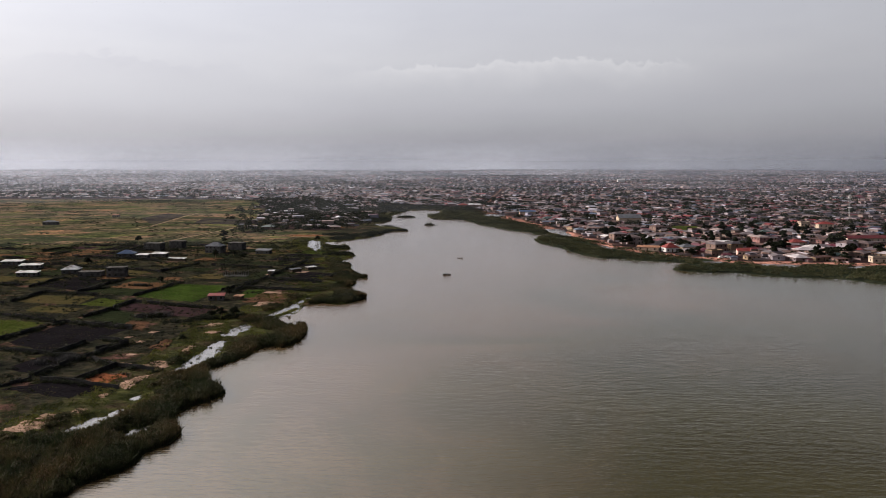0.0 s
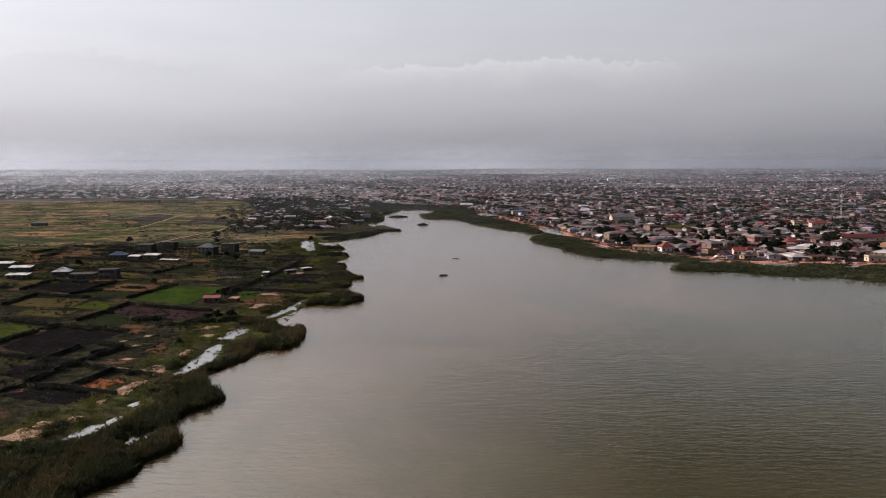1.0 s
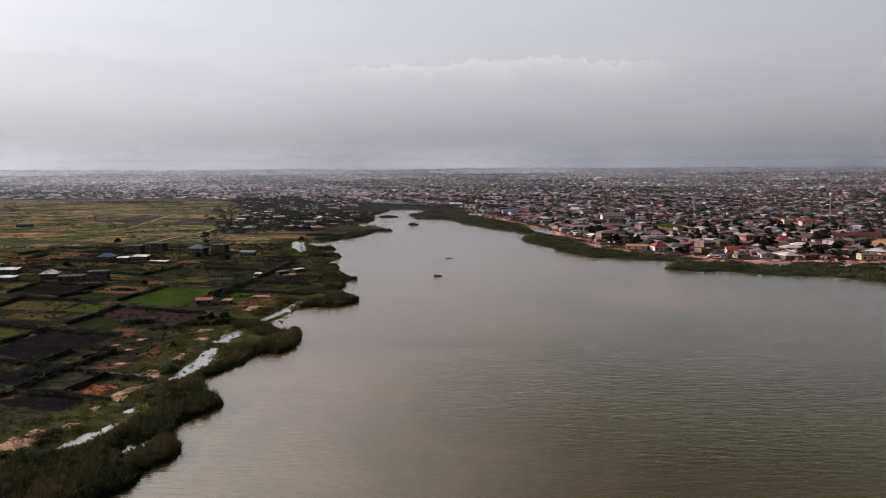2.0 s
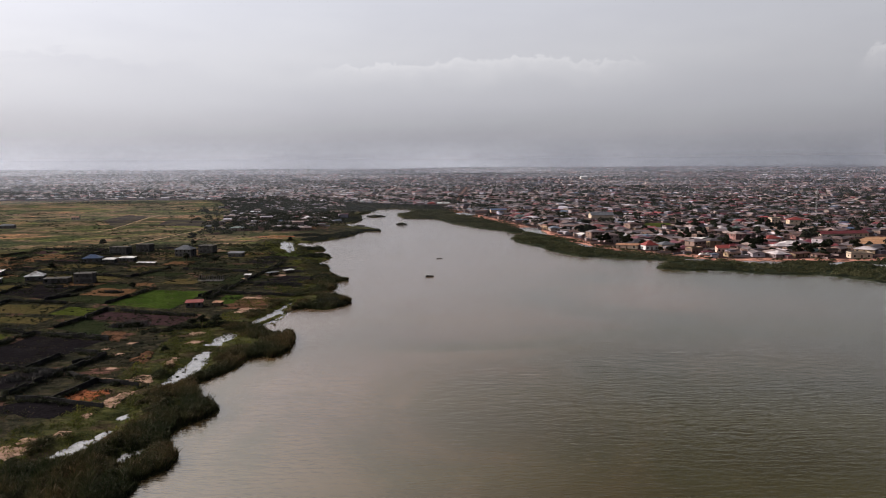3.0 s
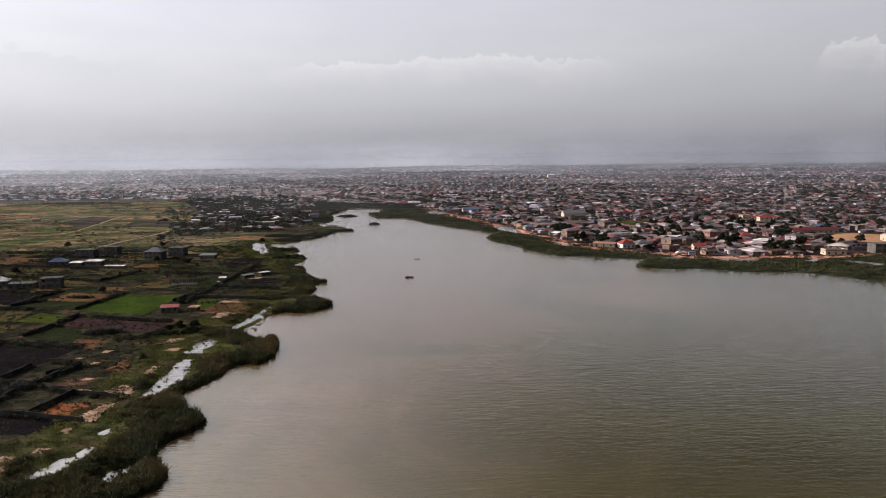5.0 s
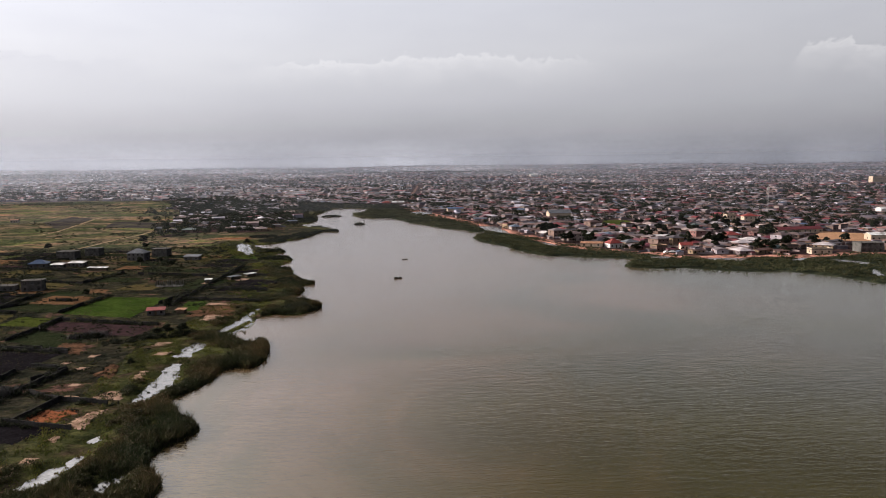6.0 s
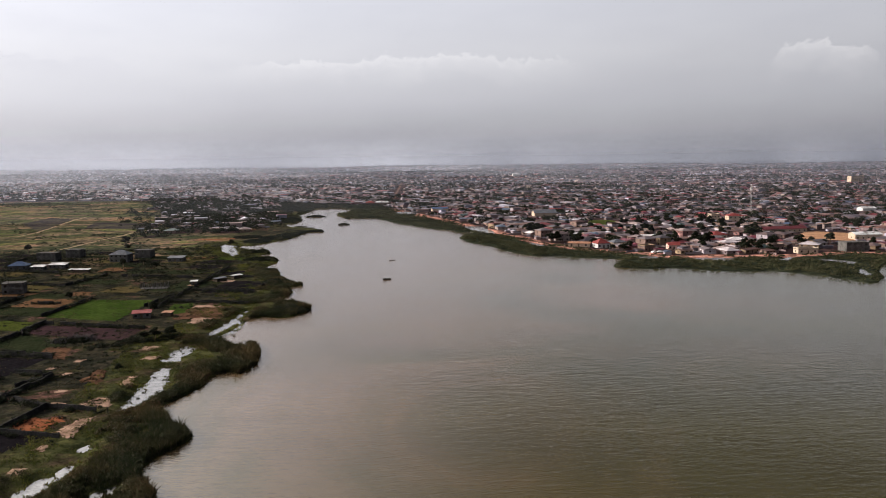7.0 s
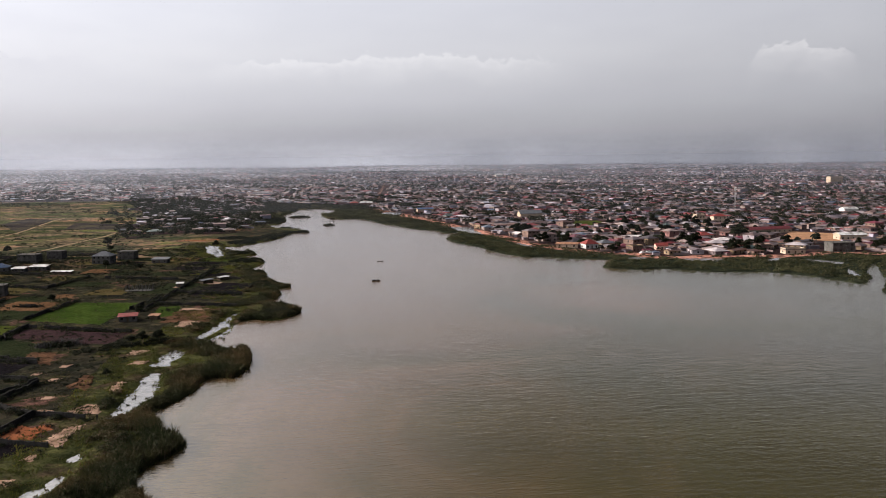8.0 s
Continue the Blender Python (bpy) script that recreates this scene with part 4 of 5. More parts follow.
def window_bits(owner, w, d, h, floors, count, detail):
    """Door and windows: shallow framed dark panes set proud of the wall by their sills."""
    for fl in range(floors):
        z = 0.9 + fl * 3.0
        for side in (-1, 1):
            for k in range(count):
                x = -w / 2 + (k + 0.5) * w / count
                y = side * d / 2
                if fl == 0 and k == count // 2:
                    part("door", boxes((x - 0.5, y - 0.05, 0.0, x + 0.5, y + 0.05, 2.05)), TIMBER, owner)
                else:
                    pane = part("window", boxes((x - 0.55, y - 0.04, z, x + 0.55, y + 0.04, z + 1.05)), SHADE_GAP, owner)
                    if detail:
                        part("sill", boxes((x - 0.7, y - 0.12, z - 0.1, x + 0.7, y + 0.12, z)), CONCRETE, pane, "grey concrete sill")
                        part("lintel", boxes((x - 0.7, y - 0.08, z + 1.05, x + 0.7, y + 0.08, z + 1.2)), CONCRETE, pane, "grey concrete lintel")
        for side in (-1, 1):
            x = side * w / 2
            part("window", boxes((x - 0.04, -0.55, z, x + 0.04, 0.55, z + 1.05)), SHADE_GAP, owner)


def house(m, label, w, d, h, roof="gable", pitch=0.4, wall=None, cover=None, floors=1, count=3, group="", name="house", category="house", detail=True):
    """A house whose ridge runs along its own x."""
    t = thing(name, m, label, category, group)
    part("wall", body(w, d, h, pitch if roof == "gable" else 0), wall or WALL, t)
    if roof == "gable":
        part("roof", gable(w, d, h, pitch), cover or ROOF, t)
    elif roof == "hip":
        part("roof", hip(w, d, h, pitch), cover or ROOF, t)
    elif roof == "mono":
        bm = boxes((-w / 2 - 0.5, -d / 2 - 0.5, h, w / 2 + 0.5, d / 2 + 0.5, h + 0.12))
        for v in bm.verts:
            v.co.z += (v.co.y + d / 2) * 0.1
        part("roof", bm, cover or ROOF, t)
    else:
        part("roof", boxes((-w / 2 - 0.3, -d / 2 - 0.3, h, w / 2 + 0.3, d / 2 + 0.3, h + 0.25)), cover or CONCRETE, t)
        part("parapet", boxes((-w / 2, -d / 2, h + 0.25, w / 2, -d / 2 + 0.2, h + 1.0), (-w / 2, d / 2 - 0.2, h + 0.25, w / 2, d / 2, h + 1.0),
                              (-w / 2, -d / 2 + 0.2, h + 0.25, -w / 2 + 0.2, d / 2 - 0.2, h + 1.0), (w / 2 - 0.2, -d / 2 + 0.2, h + 0.25, w / 2, d / 2 - 0.2, h + 1.0)), wall or WALL, t)
    window_bits(t, w, d, h, floors, count, detail)
    return t


def unfinished(m, label, w, d, floors, bays):
    """A bare concrete shell: slabs, columns and block infill with open windows."""
    t = thing("unfinished_house", m, label, "building")
    for fl in range(floors):
        z = fl * 3.1
        part("slab", boxes((-w / 2 - 0.3, -d / 2 - 0.3, z + 2.9, w / 2 + 0.3, d / 2 + 0.3, z + 3.1)), CONCRETE, t)
        for k in range(bays + 1):
            for y in (-d / 2 + 0.15, d / 2 - 0.15):
                x = -w / 2 + 0.15 + k * (w - 0.3) / bays
                part("column", boxes((x - 0.15, y - 0.15, z - 0.3 * (fl == 0), x + 0.15, y + 0.15, z + 2.9)), CONCRETE, t)
        for k in range(bays):
            x0, x1 = -w / 2 + 0.3 + k * (w - 0.3) / bays, -w / 2 + (k + 1) * (w - 0.3) / bays
            c = (x0 + x1) / 2
            for y in (-d / 2 + 0.05, d / 2 - 0.25):
                part("infill", boxes((x0, y, z, x1, y + 0.2, z + 0.9), (x0, y, z + 2.1, x1, y + 0.2, z + 2.9), (x0, y, z + 0.9, c - 0.7, y + 0.2, z + 2.1),
                                     (c + 0.7, y, z + 0.9, x1, y + 0.2, z + 2.1)), CONCRETE, t)
        for x in (-w / 2 + 0.05, w / 2 - 0.25):
            part("infill", boxes((x, -d / 2 + 0.3, z, x + 0.2, d / 2 - 0.3, z + 2.9)), CONCRETE, t)
    for k in range(bays + 1):
        x = -w / 2 + 0.15 + k * (w - 0.3) / bays
        part("starter_column", boxes((x - 0.12, -d / 2 + 0.05, floors * 3.1, x + 0.12, -d / 2 + 0.3, floors * 3.1 + 1.1)), CONCRETE, t)
    return t


def spot(x, y, turn=0.0):
    return pose(x, y, float(terrain(np.array([[x, y]]))[0]), 0, 0, turn)


# landmarks of the town shore
KEEP = []


def landmark(x, y, r, *args, turn=0.0, **kw):
    KEEP.append((x, y, r))
    return house(spot(x, y, turn), *args, **kw)


landmark(160, 549, 9, "white walled house with red pyramid roof by the shore", 9.5, 9, 3.2, roof="hip", pitch=0.62, wall=WHITEWASH, cover=RED_ROOF, turn=8)
landmark(172.5, 551, 7, "rendered house with pale blue-grey hip roof beside a red-roofed house", 10, 9, 3.4, roof="hip", pitch=0.4, wall=CREAM, cover=GREY_ROOF, turn=8)
landmark(146.5, 556, 8, "long low house with rusted sheet roof behind a white wall", 15, 6, 2.6, roof="mono", wall=CREAM, cover=RUST_ROOF, turn=-24)
landmark(203, 527, 7, "small pink house with red gable roof", 7.5, 7, 3.2, wall=PINK, cover=RED_ROOF, turn=-10)
landmark(274, 486, 10, "low tan flat-roofed building at the water's edge", 13, 7, 2.8, roof="flat", wall=CREAM, turn=-6)
landmark(367, 556, 13, "long hall with pale metal roof beside the sand field", 20, 10, 4.0, wall=CREAM, cover=WHITE_ROOF, pitch=0.3, turn=-8, count=5)
landmark(340, 622, 24, "long low school block with dark maroon roof", 42, 9, 3.2, wall=CREAM, cover=MAROON_ROOF, turn=6, count=9)
landmark(267, 590, 11, "crimson hip-roofed house among trees", 12, 10, 3.0, roof="hip", wall=CREAM, cover=RED_ROOF, turn=5)
landmark(358, 733, 11, "two-storey house with bright red roof", 13, 10, 6.2, roof="hip", wall=CREAM, cover=RED_ROOF, floors=2, turn=-8)
landmark(346, 749, 9, "two-storey yellow block with flat roof", 9, 8, 6.2, roof="flat", wall=CREAM, floors=2)
landmark(564, 822, 12, "hall with pale curved metal roof", 17, 10, 4.5, cover=WHITE_ROOF, wall=WHITEWASH, pitch=0.35)
landmark(1240, 1780, 26, "large ochre apartment block over the roofs", 34, 16, 15, roof="flat", wall=CREAM, floors=4, count=7)
landmark(103, 958, 13, "shed with bright blue metal roof", 19, 11, 5, wall=CREAM, cover=BLUE_ROOF, pitch=0.25)
landmark(201, 846, 15, "hall with grey-green metal gable roof", 24, 14, 5, cover=GREY_ROOF, wall=CREAM, pitch=0.45)
landmark(29, 1150, 9, "house with bright red roof by the thicket", 12, 9, 4, cover=RED_ROOF, roof="hip")
landmark(46, 1150, 11, "long house with white metal roof by the thicket", 17, 9, 4, cover=WHITE_ROOF)
landmark(600, 2650, 30, "large white hall far off in the town", 24, 14, 8, cover=WHITE_ROOF, wall=WHITEWASH)
KEEP.append((310, 490, 14))
unfinished(spot(310, 490, -4), "bare grey two-storey concrete shell near the shore", 15, 10, 2, 4)

SAND_FIELD = np.array([(320, 572), (372, 628), (392, 595), (355, 566), (352, 544), (331, 541)], float)
GREEN_PATCH = np.array([(208, 728), (250, 728), (256, 786), (232, 792)], float)
BIG_ROAD = np.array([(66, 1260), (78, 1260), (186, 2310), (172, 2310)], float)


def town_sites(cell, near, far, rng, spread=42, loose=0.22):
    """Plots on turned street grids: places, turns and sizes."""
    out = []
    for ang, sel in ((0.5, 0), (0.15, 1)):
        n = int(far / cell) + 2
        i, j = np.meshgrid(np.arange(-n, n), np.arange(-2, n))
        i, j = i.ravel(), j.ravel()
        u = (i + 0.35 * (i // 4)) * cell + rng.uniform(-loose, loose, len(i)) * cell
        v = (j + 0.5 * (j // 3)) * cell + rng.uniform(-loose, loose, len(i)) * cell
        p = np.c_[u * math.cos(ang) - v * math.sin(ang), u * math.sin(ang) + v * math.cos(ang)]
        r, az = np.hypot(p[:, 0], p[:, 1]), np.degrees(np.arctan2(p[:, 0], p[:, 1]))
        zone = (wobble(p, 900, 6.0) > 0).astype(int)
        ok = (r > near) & (r <= far) & (np.abs(az - 3) < spread) & (zone == sel)
        p = p[ok]
        t = np.minimum(town_gap(p) + 7 + np.where(p[:, 0] < -120, 45 * wobble(p, 160, 2.0) + rng.normal(0, 14, len(p)), 0), signed(p, HAMLET) + 2 + 24 * wobble(p, 70, 1.0))
        ok = (t < 0) & (water_gap(p) > 8) & (rng.uniform(size=len(p)) < 0.9) & (signed(p, SAND_FIELD) > 8) & (signed(p, GREEN_PATCH) > 7) & (signed(p, BIG_ROAD) > 7)
        ok &= (town_gap(p) < -7) | (rng.uniform(size=len(p)) < 0.55)
        for x, y, rad in KEEP:
            ok &= np.hypot(p[:, 0] - x, p[:, 1] - y) > rad + 7
        p = p[ok]
        turn = ang + rng.choice([0, math.pi / 2], len(p), p=[0.6, 0.4]) + rng.normal(0, 0.2, len(p))
        out.append(np.c_[p, turn])
    return np.concatenate(out)


def build_town():
    rng = np.random.default_rng(11)
    sites = town_sites(12.6, 0, 1500, rng, loose=0.3)
    order = np.argsort(np.hypot(sites[:, 0], sites[:, 1]))
    sites = sites[order]
    picked, rest = sites[:290], sites[290:]
    models = []
    for w, d, h, roof, pitch, floors, label in (
            (11.5, 7.5, 2.6, "gable", 0.24, 1, "single-storey rendered house with metal gable roof"), (9, 6, 2.4, "gable", 0.32, 1, "small rendered house with plain metal gable roof"),
            (12.5, 9.5, 2.6, "hip", 0.32, 1, "single-storey rendered house with metal hip roof"), (10, 8, 2.5, "hip", 0.4, 1, "compact rendered house with metal hip roof"),
            (8, 5.5, 2.2, "mono", 0, 1, "small shack with a single sloping metal roof"), (15, 6.5, 2.4, "gable", 0.2, 1, "long rendered compound house with low metal roof"),
            (11, 9, 5.8, "hip", 0.32, 2, "two-storey rendered house with metal hip roof"), (9, 7, 3.4, "flat", 0, 1, "rendered house with flat concrete roof and parapet")):
        models.append(house(pose(0, 0, 0), label, w, d, h, roof, pitch, floors=floors, count=3, group="houses of the town", detail=False))
    use = rng.choice(8, len(picked), p=[0.22, 0.16, 0.18, 0.1, 0.12, 0.12, 0.04, 0.06])
    placed = set()
    for (x, y, a), k in zip(picked, use):
        m = spot(x, y, math.degrees(a))
        if k in placed:
            copy_thing(models[k], m)
        else:
            models[k].matrix_world = m
            placed.add(k)
    far = town_sites(21, 1500, 4650, rng, loose=0.6)
    twice = np.repeat(sites, 2, 0)
    yards = np.c_[twice[:, :2] + rng.normal(0, 6.5, (len(twice), 2)), rng.choice([0.12, 1.7, -0.3, 1.27], len(twice)) + rng.normal(0, 0.1, len(twice))]
    yards = yards[(np.minimum(town_gap(yards[:, :2]), signed(yards[:, :2], HAMLET)) < -3) & (signed(yards[:, :2], SAND_FIELD) > 3) & (signed(yards[:, :2], GREEN_PATCH) > 3)]
    walls = np.repeat(sites, 2, 0)
    walls = np.c_[walls[:, :2] + rng.normal(0, 5.5, (len(walls), 2)), walls[:, 2] + rng.choice([0.0, math.pi / 2], len(walls))]
    walls = walls[(np.minimum(town_gap(walls[:, :2]), signed(walls[:, :2], HAMLET)) < -4) & (signed(walls[:, :2], SAND_FIELD) > 4) & (signed(walls[:, :2], GREEN_PATCH) > 4)]
    for name, s, label in (("town_houses", rest, "crowded low houses with rusted and grey metal roofs"), ("yard_sheds", yards, "small sheds and lean-tos crowded between the houses"), ("far_town_houses", far, "far sprawl of low houses fading into haze"),
                           ("compound_walls", walls, "low rendered compound walls between crowded houses")):
        n = len(s)
        w, d = rng.uniform(7, 15, n), rng.uniform(5, 9, n)
        h = rng.uniform(1.9, 2.8, n) * np.where(rng.uniform(size=n) < 0.05, 2.0, 1.0)
        if name == "far_town_houses":
            w, d = w * 1.25, d * 1.25
        if name == "yard_sheds":
            w, d, h = w * 0.55, d * 0.5, h * 0.75
        if name == "compound_walls":
            w, d, h = w * 1.1, 0.25 + 0 * d, 1.3 + 0 * h
        up = d / 2 * rng.uniform(0.14, 0.38, n)
        hipped = np.where(rng.uniform(size=n) < 0.4, rng.uniform(0.3, 0.6, n), 1.06)
        c, sn = np.cos(s[:, 2]), np.sin(s[:, 2])
        z0 = rise(s[:, :2]) + LAND - 0.4

        def put(lx, ly, lz):
            return np.stack([s[:, 0] + lx * c - ly * sn, s[:, 1] + lx * sn + ly * c, z0 + lz], -1)

        ov = 0.04 if name == "compound_walls" else 0.45
        vs = [put(sx * w / 2, sy * d / 2, q) for q in (0 * h, h + 0.3) for sx, sy in ((-1, -1), (1, -1), (1, 1), (-1, 1))]
        vs += [put(sx * (w / 2 + ov), sy * (d / 2 + ov), h + 0.3) for sx, sy in ((-1, -1), (1, -1), (1, 1), (-1, 1))]
        vs += [put(sx * w / 2 * hipped, 0 * w, h + 0.3 + up) for sx in (-1, 1)]
        v = np.stack(vs, 1).reshape(-1, 3)
        i = np.arange(n)[:, None] * 14
        q = np.concatenate([i + f for f in ([0, 1, 5, 4], [1, 2, 6, 5], [2, 3, 7, 6], [3, 0, 4, 7], [8, 9, 13, 12], [10, 11, 12, 13])])
        tri = np.concatenate([i + f for f in ([9, 10, 13], [11, 8, 12])])
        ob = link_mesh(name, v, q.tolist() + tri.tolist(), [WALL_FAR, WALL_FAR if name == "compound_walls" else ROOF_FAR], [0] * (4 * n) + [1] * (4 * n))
        tagged(ob, label, "walls" if name == "compound_walls" else "houses", kind="stuff")
    # trees in the gaps
    p = np.c_[sites[:, 0] + rng.normal(0, 8.5, len(sites)), sites[:, 1] + rng.normal(0, 8.5, len(sites))]
    pick = np.r_[p[:330], p[:330] + rng.normal(0, 6, (330, 2)), p[:330] + rng.normal(0, 6, (330, 2))]
    pick = pick[wobble(pick, 70, 4.0) + rng.normal(0, 0.3, len(pick)) > 0.1]
    pick = pick[(town_gap(pick) < -4)][:400]
    grown = 0
    for k, (x, y) in enumerate(pick):
        if grown >= 270:
            break
        if min(np.hypot(x - a, y - b) for a, b, _ in picked) < 4.2:
            continue
        grown += 1
        copy_thing(TREES[k % 4], spot(x, y, rng.uniform(0, 360)) @ Matrix.Diagonal((*(rng.uniform(0.6, 1.3, 3) * rng.uniform(0.7, 1.1)), 1)))
    p = np.r_[p[330:], p[330:] + rng.normal(0, 6, (len(p) - 330, 2))]
    p = np.r_[p, p + rng.normal(0, 7, p.shape)]
    grove = wobble(p, 75, 4.0) + 0.5 * wobble(p, 210, 1.0)
    p = p[(rng.uniform(size=len(p)) < np.clip(0.52 + 1.4 * grove, 0.12, 1.0)) & (np.minimum(town_gap(p), signed(p, HAMLET)) < -2) & (signed(p, SAND_FIELD) > 2)]
    q = scatter(-340, -75, 690, 1450, 10000, rng)
    edge = signed(q, HAMLET) + 26 * wobble(q, 70, 1.0) + 14 * wobble(q, 22, 3.0) + rng.normal(0, 9, len(q))
    p = np.r_[p, q[(edge < 2) & (water_gap(q) > 3) & (wobble(q, 33, 2.0) + rng.normal(0, 0.3, len(q)) > -0.25)]]
    big = rng.uniform(1.5, 3.4, len(p)) * (1 + 0.6 * np.clip(wobble(p, 75, 4.0), 0, 1))
    v, f = leaves(np.c_[p, rise(p) + LAND + 0.6 + big * 0.5], big, 60, big * 0.17, rng)
    ob = link_mesh("town_trees", v, f, [BUSH])
    y = np.repeat(sites[:, :2], 2, 0) + rng.normal(0, 6.5, (2 * len(sites), 2))
    y = y[(np.minimum(town_gap(y), signed(y, HAMLET)) < 2) & (signed(y, SAND_FIELD) > 1) & (signed(y, GREEN_PATCH) > 1)]
    r = rng.uniform(0.7, 1.9, len(y))
    vy, fy = leaves(np.c_[y, rise(y) + LAND + r * 0.5], r, 22, r * 0.24, rng, 0.9)
    tagged(link_mesh("yard_scrub", vy, fy, [BUSH]), "dark shrubs and weeds in the yards between houses", "scrub", kind="stuff")
    tagged(ob, "dark green trees between the crowded houses", "trees", kind="stuff")
    p = np.repeat(far[:, :2], 2, 0)
    p = p + rng.normal(0, 14, p.shape)
    p = p[rng.uniform(size=len(p)) < np.clip(0.38 + 1.5 * (0.7 * wobble(p, 160, 2.0) + 0.9 * wobble(p * (0.3, 1.0), 380, 3.0)), 0.05, 1.0)]
    big = rng.uniform(2.5, 5.5, len(p))
    v, f = leaves(np.c_[p, rise(p) + LAND + 1 + big * 0.6], big, 20, big * 0.27, rng)
    ob = link_mesh("far_trees", v, f, [BUSH])
    tagged(ob, "far dark trees scattered through the town", "trees", kind="stuff")


build_town()
for k, (x, y) in enumerate(((150, 575), (215, 545), (292, 520), (240, 620))):
    TREES[k].matrix_world = spot(x, y, 40 * k)


# ---- sheets standing in for haze ----
def build_haze():
    """Faint bluish sheets added one behind another to imitate haze out to the far town, lit by sun and sky."""
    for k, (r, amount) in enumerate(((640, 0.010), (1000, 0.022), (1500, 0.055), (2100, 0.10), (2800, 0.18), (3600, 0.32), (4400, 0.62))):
        m = bpy.data.materials.new("haze_sheet")
        m.use_nodes = True
        m.node_tree.nodes.clear()
        n = Nodes(m.node_tree)
        z = n.add("ShaderNodeSeparateXYZ", {0: n.add("ShaderNodeTexCoord").outputs["Object"]}).outputs[2]
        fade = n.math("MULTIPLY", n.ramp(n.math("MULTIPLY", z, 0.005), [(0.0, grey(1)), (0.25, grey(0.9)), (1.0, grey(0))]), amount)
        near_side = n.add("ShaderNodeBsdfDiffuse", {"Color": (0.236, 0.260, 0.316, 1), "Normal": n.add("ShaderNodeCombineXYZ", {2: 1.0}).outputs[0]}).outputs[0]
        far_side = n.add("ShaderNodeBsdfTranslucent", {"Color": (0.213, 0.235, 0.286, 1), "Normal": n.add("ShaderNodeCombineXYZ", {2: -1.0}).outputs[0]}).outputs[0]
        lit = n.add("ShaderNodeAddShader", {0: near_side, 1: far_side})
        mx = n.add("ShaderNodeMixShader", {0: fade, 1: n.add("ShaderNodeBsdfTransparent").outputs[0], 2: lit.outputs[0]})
        n.add("ShaderNodeOutputMaterial", {"Surface": mx.outputs[0]})
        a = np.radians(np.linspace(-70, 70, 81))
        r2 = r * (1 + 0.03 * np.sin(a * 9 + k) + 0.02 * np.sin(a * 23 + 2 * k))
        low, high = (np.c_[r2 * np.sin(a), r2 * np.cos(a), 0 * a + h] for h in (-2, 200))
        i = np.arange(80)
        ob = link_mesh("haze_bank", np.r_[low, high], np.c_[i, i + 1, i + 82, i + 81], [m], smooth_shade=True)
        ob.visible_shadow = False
        tagged(ob, "thin see-through sheet standing in for far haze", "haze", kind="structure")


build_haze()


# ---- fields and compounds on the grassy shore ----
def field(kind, label, *corners, name="field"):
    """A worked plot: a slightly uneven sheet with ragged edges, just above the ground."""
    c = [np.array(q, float) for q in corners]
    n = 14
    u, v = np.meshgrid(np.linspace(0, 1, n + 1), np.linspace(0, 1, n + 1))
    u, v = u.ravel()[:, None], v.ravel()[:, None]
    p = c[0] * (1 - u) * (1 - v) + c[1] * u * (1 - v) + c[2] * u * v + c[3] * (1 - u) * v
    edge = (np.minimum(np.minimum(u, 1 - u), np.minimum(v, 1 - v)) < 1e-6).ravel()
    size = np.linalg.norm(c[2] - c[0])
    p[edge] += np.c_[wobble(p[edge], 7, 1.0), wobble(p[edge], 7, 2.0)] * (min(0.8, size * 0.03) if size > 16 else size * 0.09)
    if name in ("sand_patch", "earth_patch"):
        p += np.c_[wobble(p, 3.4, 5.0), wobble(p, 4.1, 6.0)] * min(1.3, size * 0.07)
    z = np.where(edge, LAND + 0.01, LAND + 0.09 + 0.04 * wobble(p, 5, 3.0))
    i = (np.arange(n)[:, None] * (n + 1) + np.arange(n)).ravel()
    ob = link_mesh(name, np.c_[p, z], np.c_[i, i + 1, i + n + 2, i + n + 1], [PLOT[kind]], smooth_shade=True)
    tagged(ob, label, "field", kind="structure")
    return ob


field("green", "bright green sown field", (-142, 356), (-134, 395), (-106, 388), (-110, 341))
field("green", "small green sown field", (-93, 351), (-95, 376), (-87, 376), (-82, 354))
field("bright", "fresh light green grass plot", (-157.5, 334), (-155, 351), (-137.5, 343), (-140, 329))
field("olive", "dry olive grass plot", (-188, 341), (-187, 359), (-160, 356), (-158, 334))
field("olive", "dry yellow-olive grass plot", (-173, 320), (-174, 331), (-152, 326), (-152.6, 313))
field("orange", "bare ochre soil plot", (-165, 383), (-161, 406), (-141, 392), (-143, 377))
field("dim", "dull green grass plot", (-172, 370), (-165.5, 382), (-143, 376), (-142.6, 357))
field("bright", "light green grass plot beside a wall", (-187, 305), (-152, 295), (-155, 270), (-160, 261))
field("dark", "burnt black field inside low walls", (-148, 261), (-144.5, 293), (-116, 282), (-123.5, 245))
field("purple", "tilled purple-brown field", (-137.5, 324), (-135, 338), (-96, 323), (-98.5, 305))
field("dim", "dim rough grass plot", (-142, 305), (-137.7, 323), (-115.5, 305), (-120, 290))
field("laterite", "orange laterite earth inside a compound", (-101.4, 212), (-100.6, 221), (-90.6, 219.5), (-91.4, 211.5), name="earth_patch")
field("sand", "pale pink sand strip beside a compound", (-89.4, 208.2), (-87, 219), (-83.4, 219.7), (-85.2, 204.6), name="sand_patch")
field("dark", "black bare field inside low walls", (-119, 205), (-106, 214), (-89, 208), (-97, 197))
field("dark", "dark bare soil plot", (-129.5, 227), (-125.5, 245), (-111.6, 237.5), (-115.3, 218.5))
field("dark", "grey-black bare plot", (-209, 392), (-205, 420), (-178, 413), (-173.5, 371))
field("sand", "heap of pale pink sand", (-91.4, 230), (-87.8, 236), (-82.6, 235.6), (-81.6, 227), name="sand_patch")
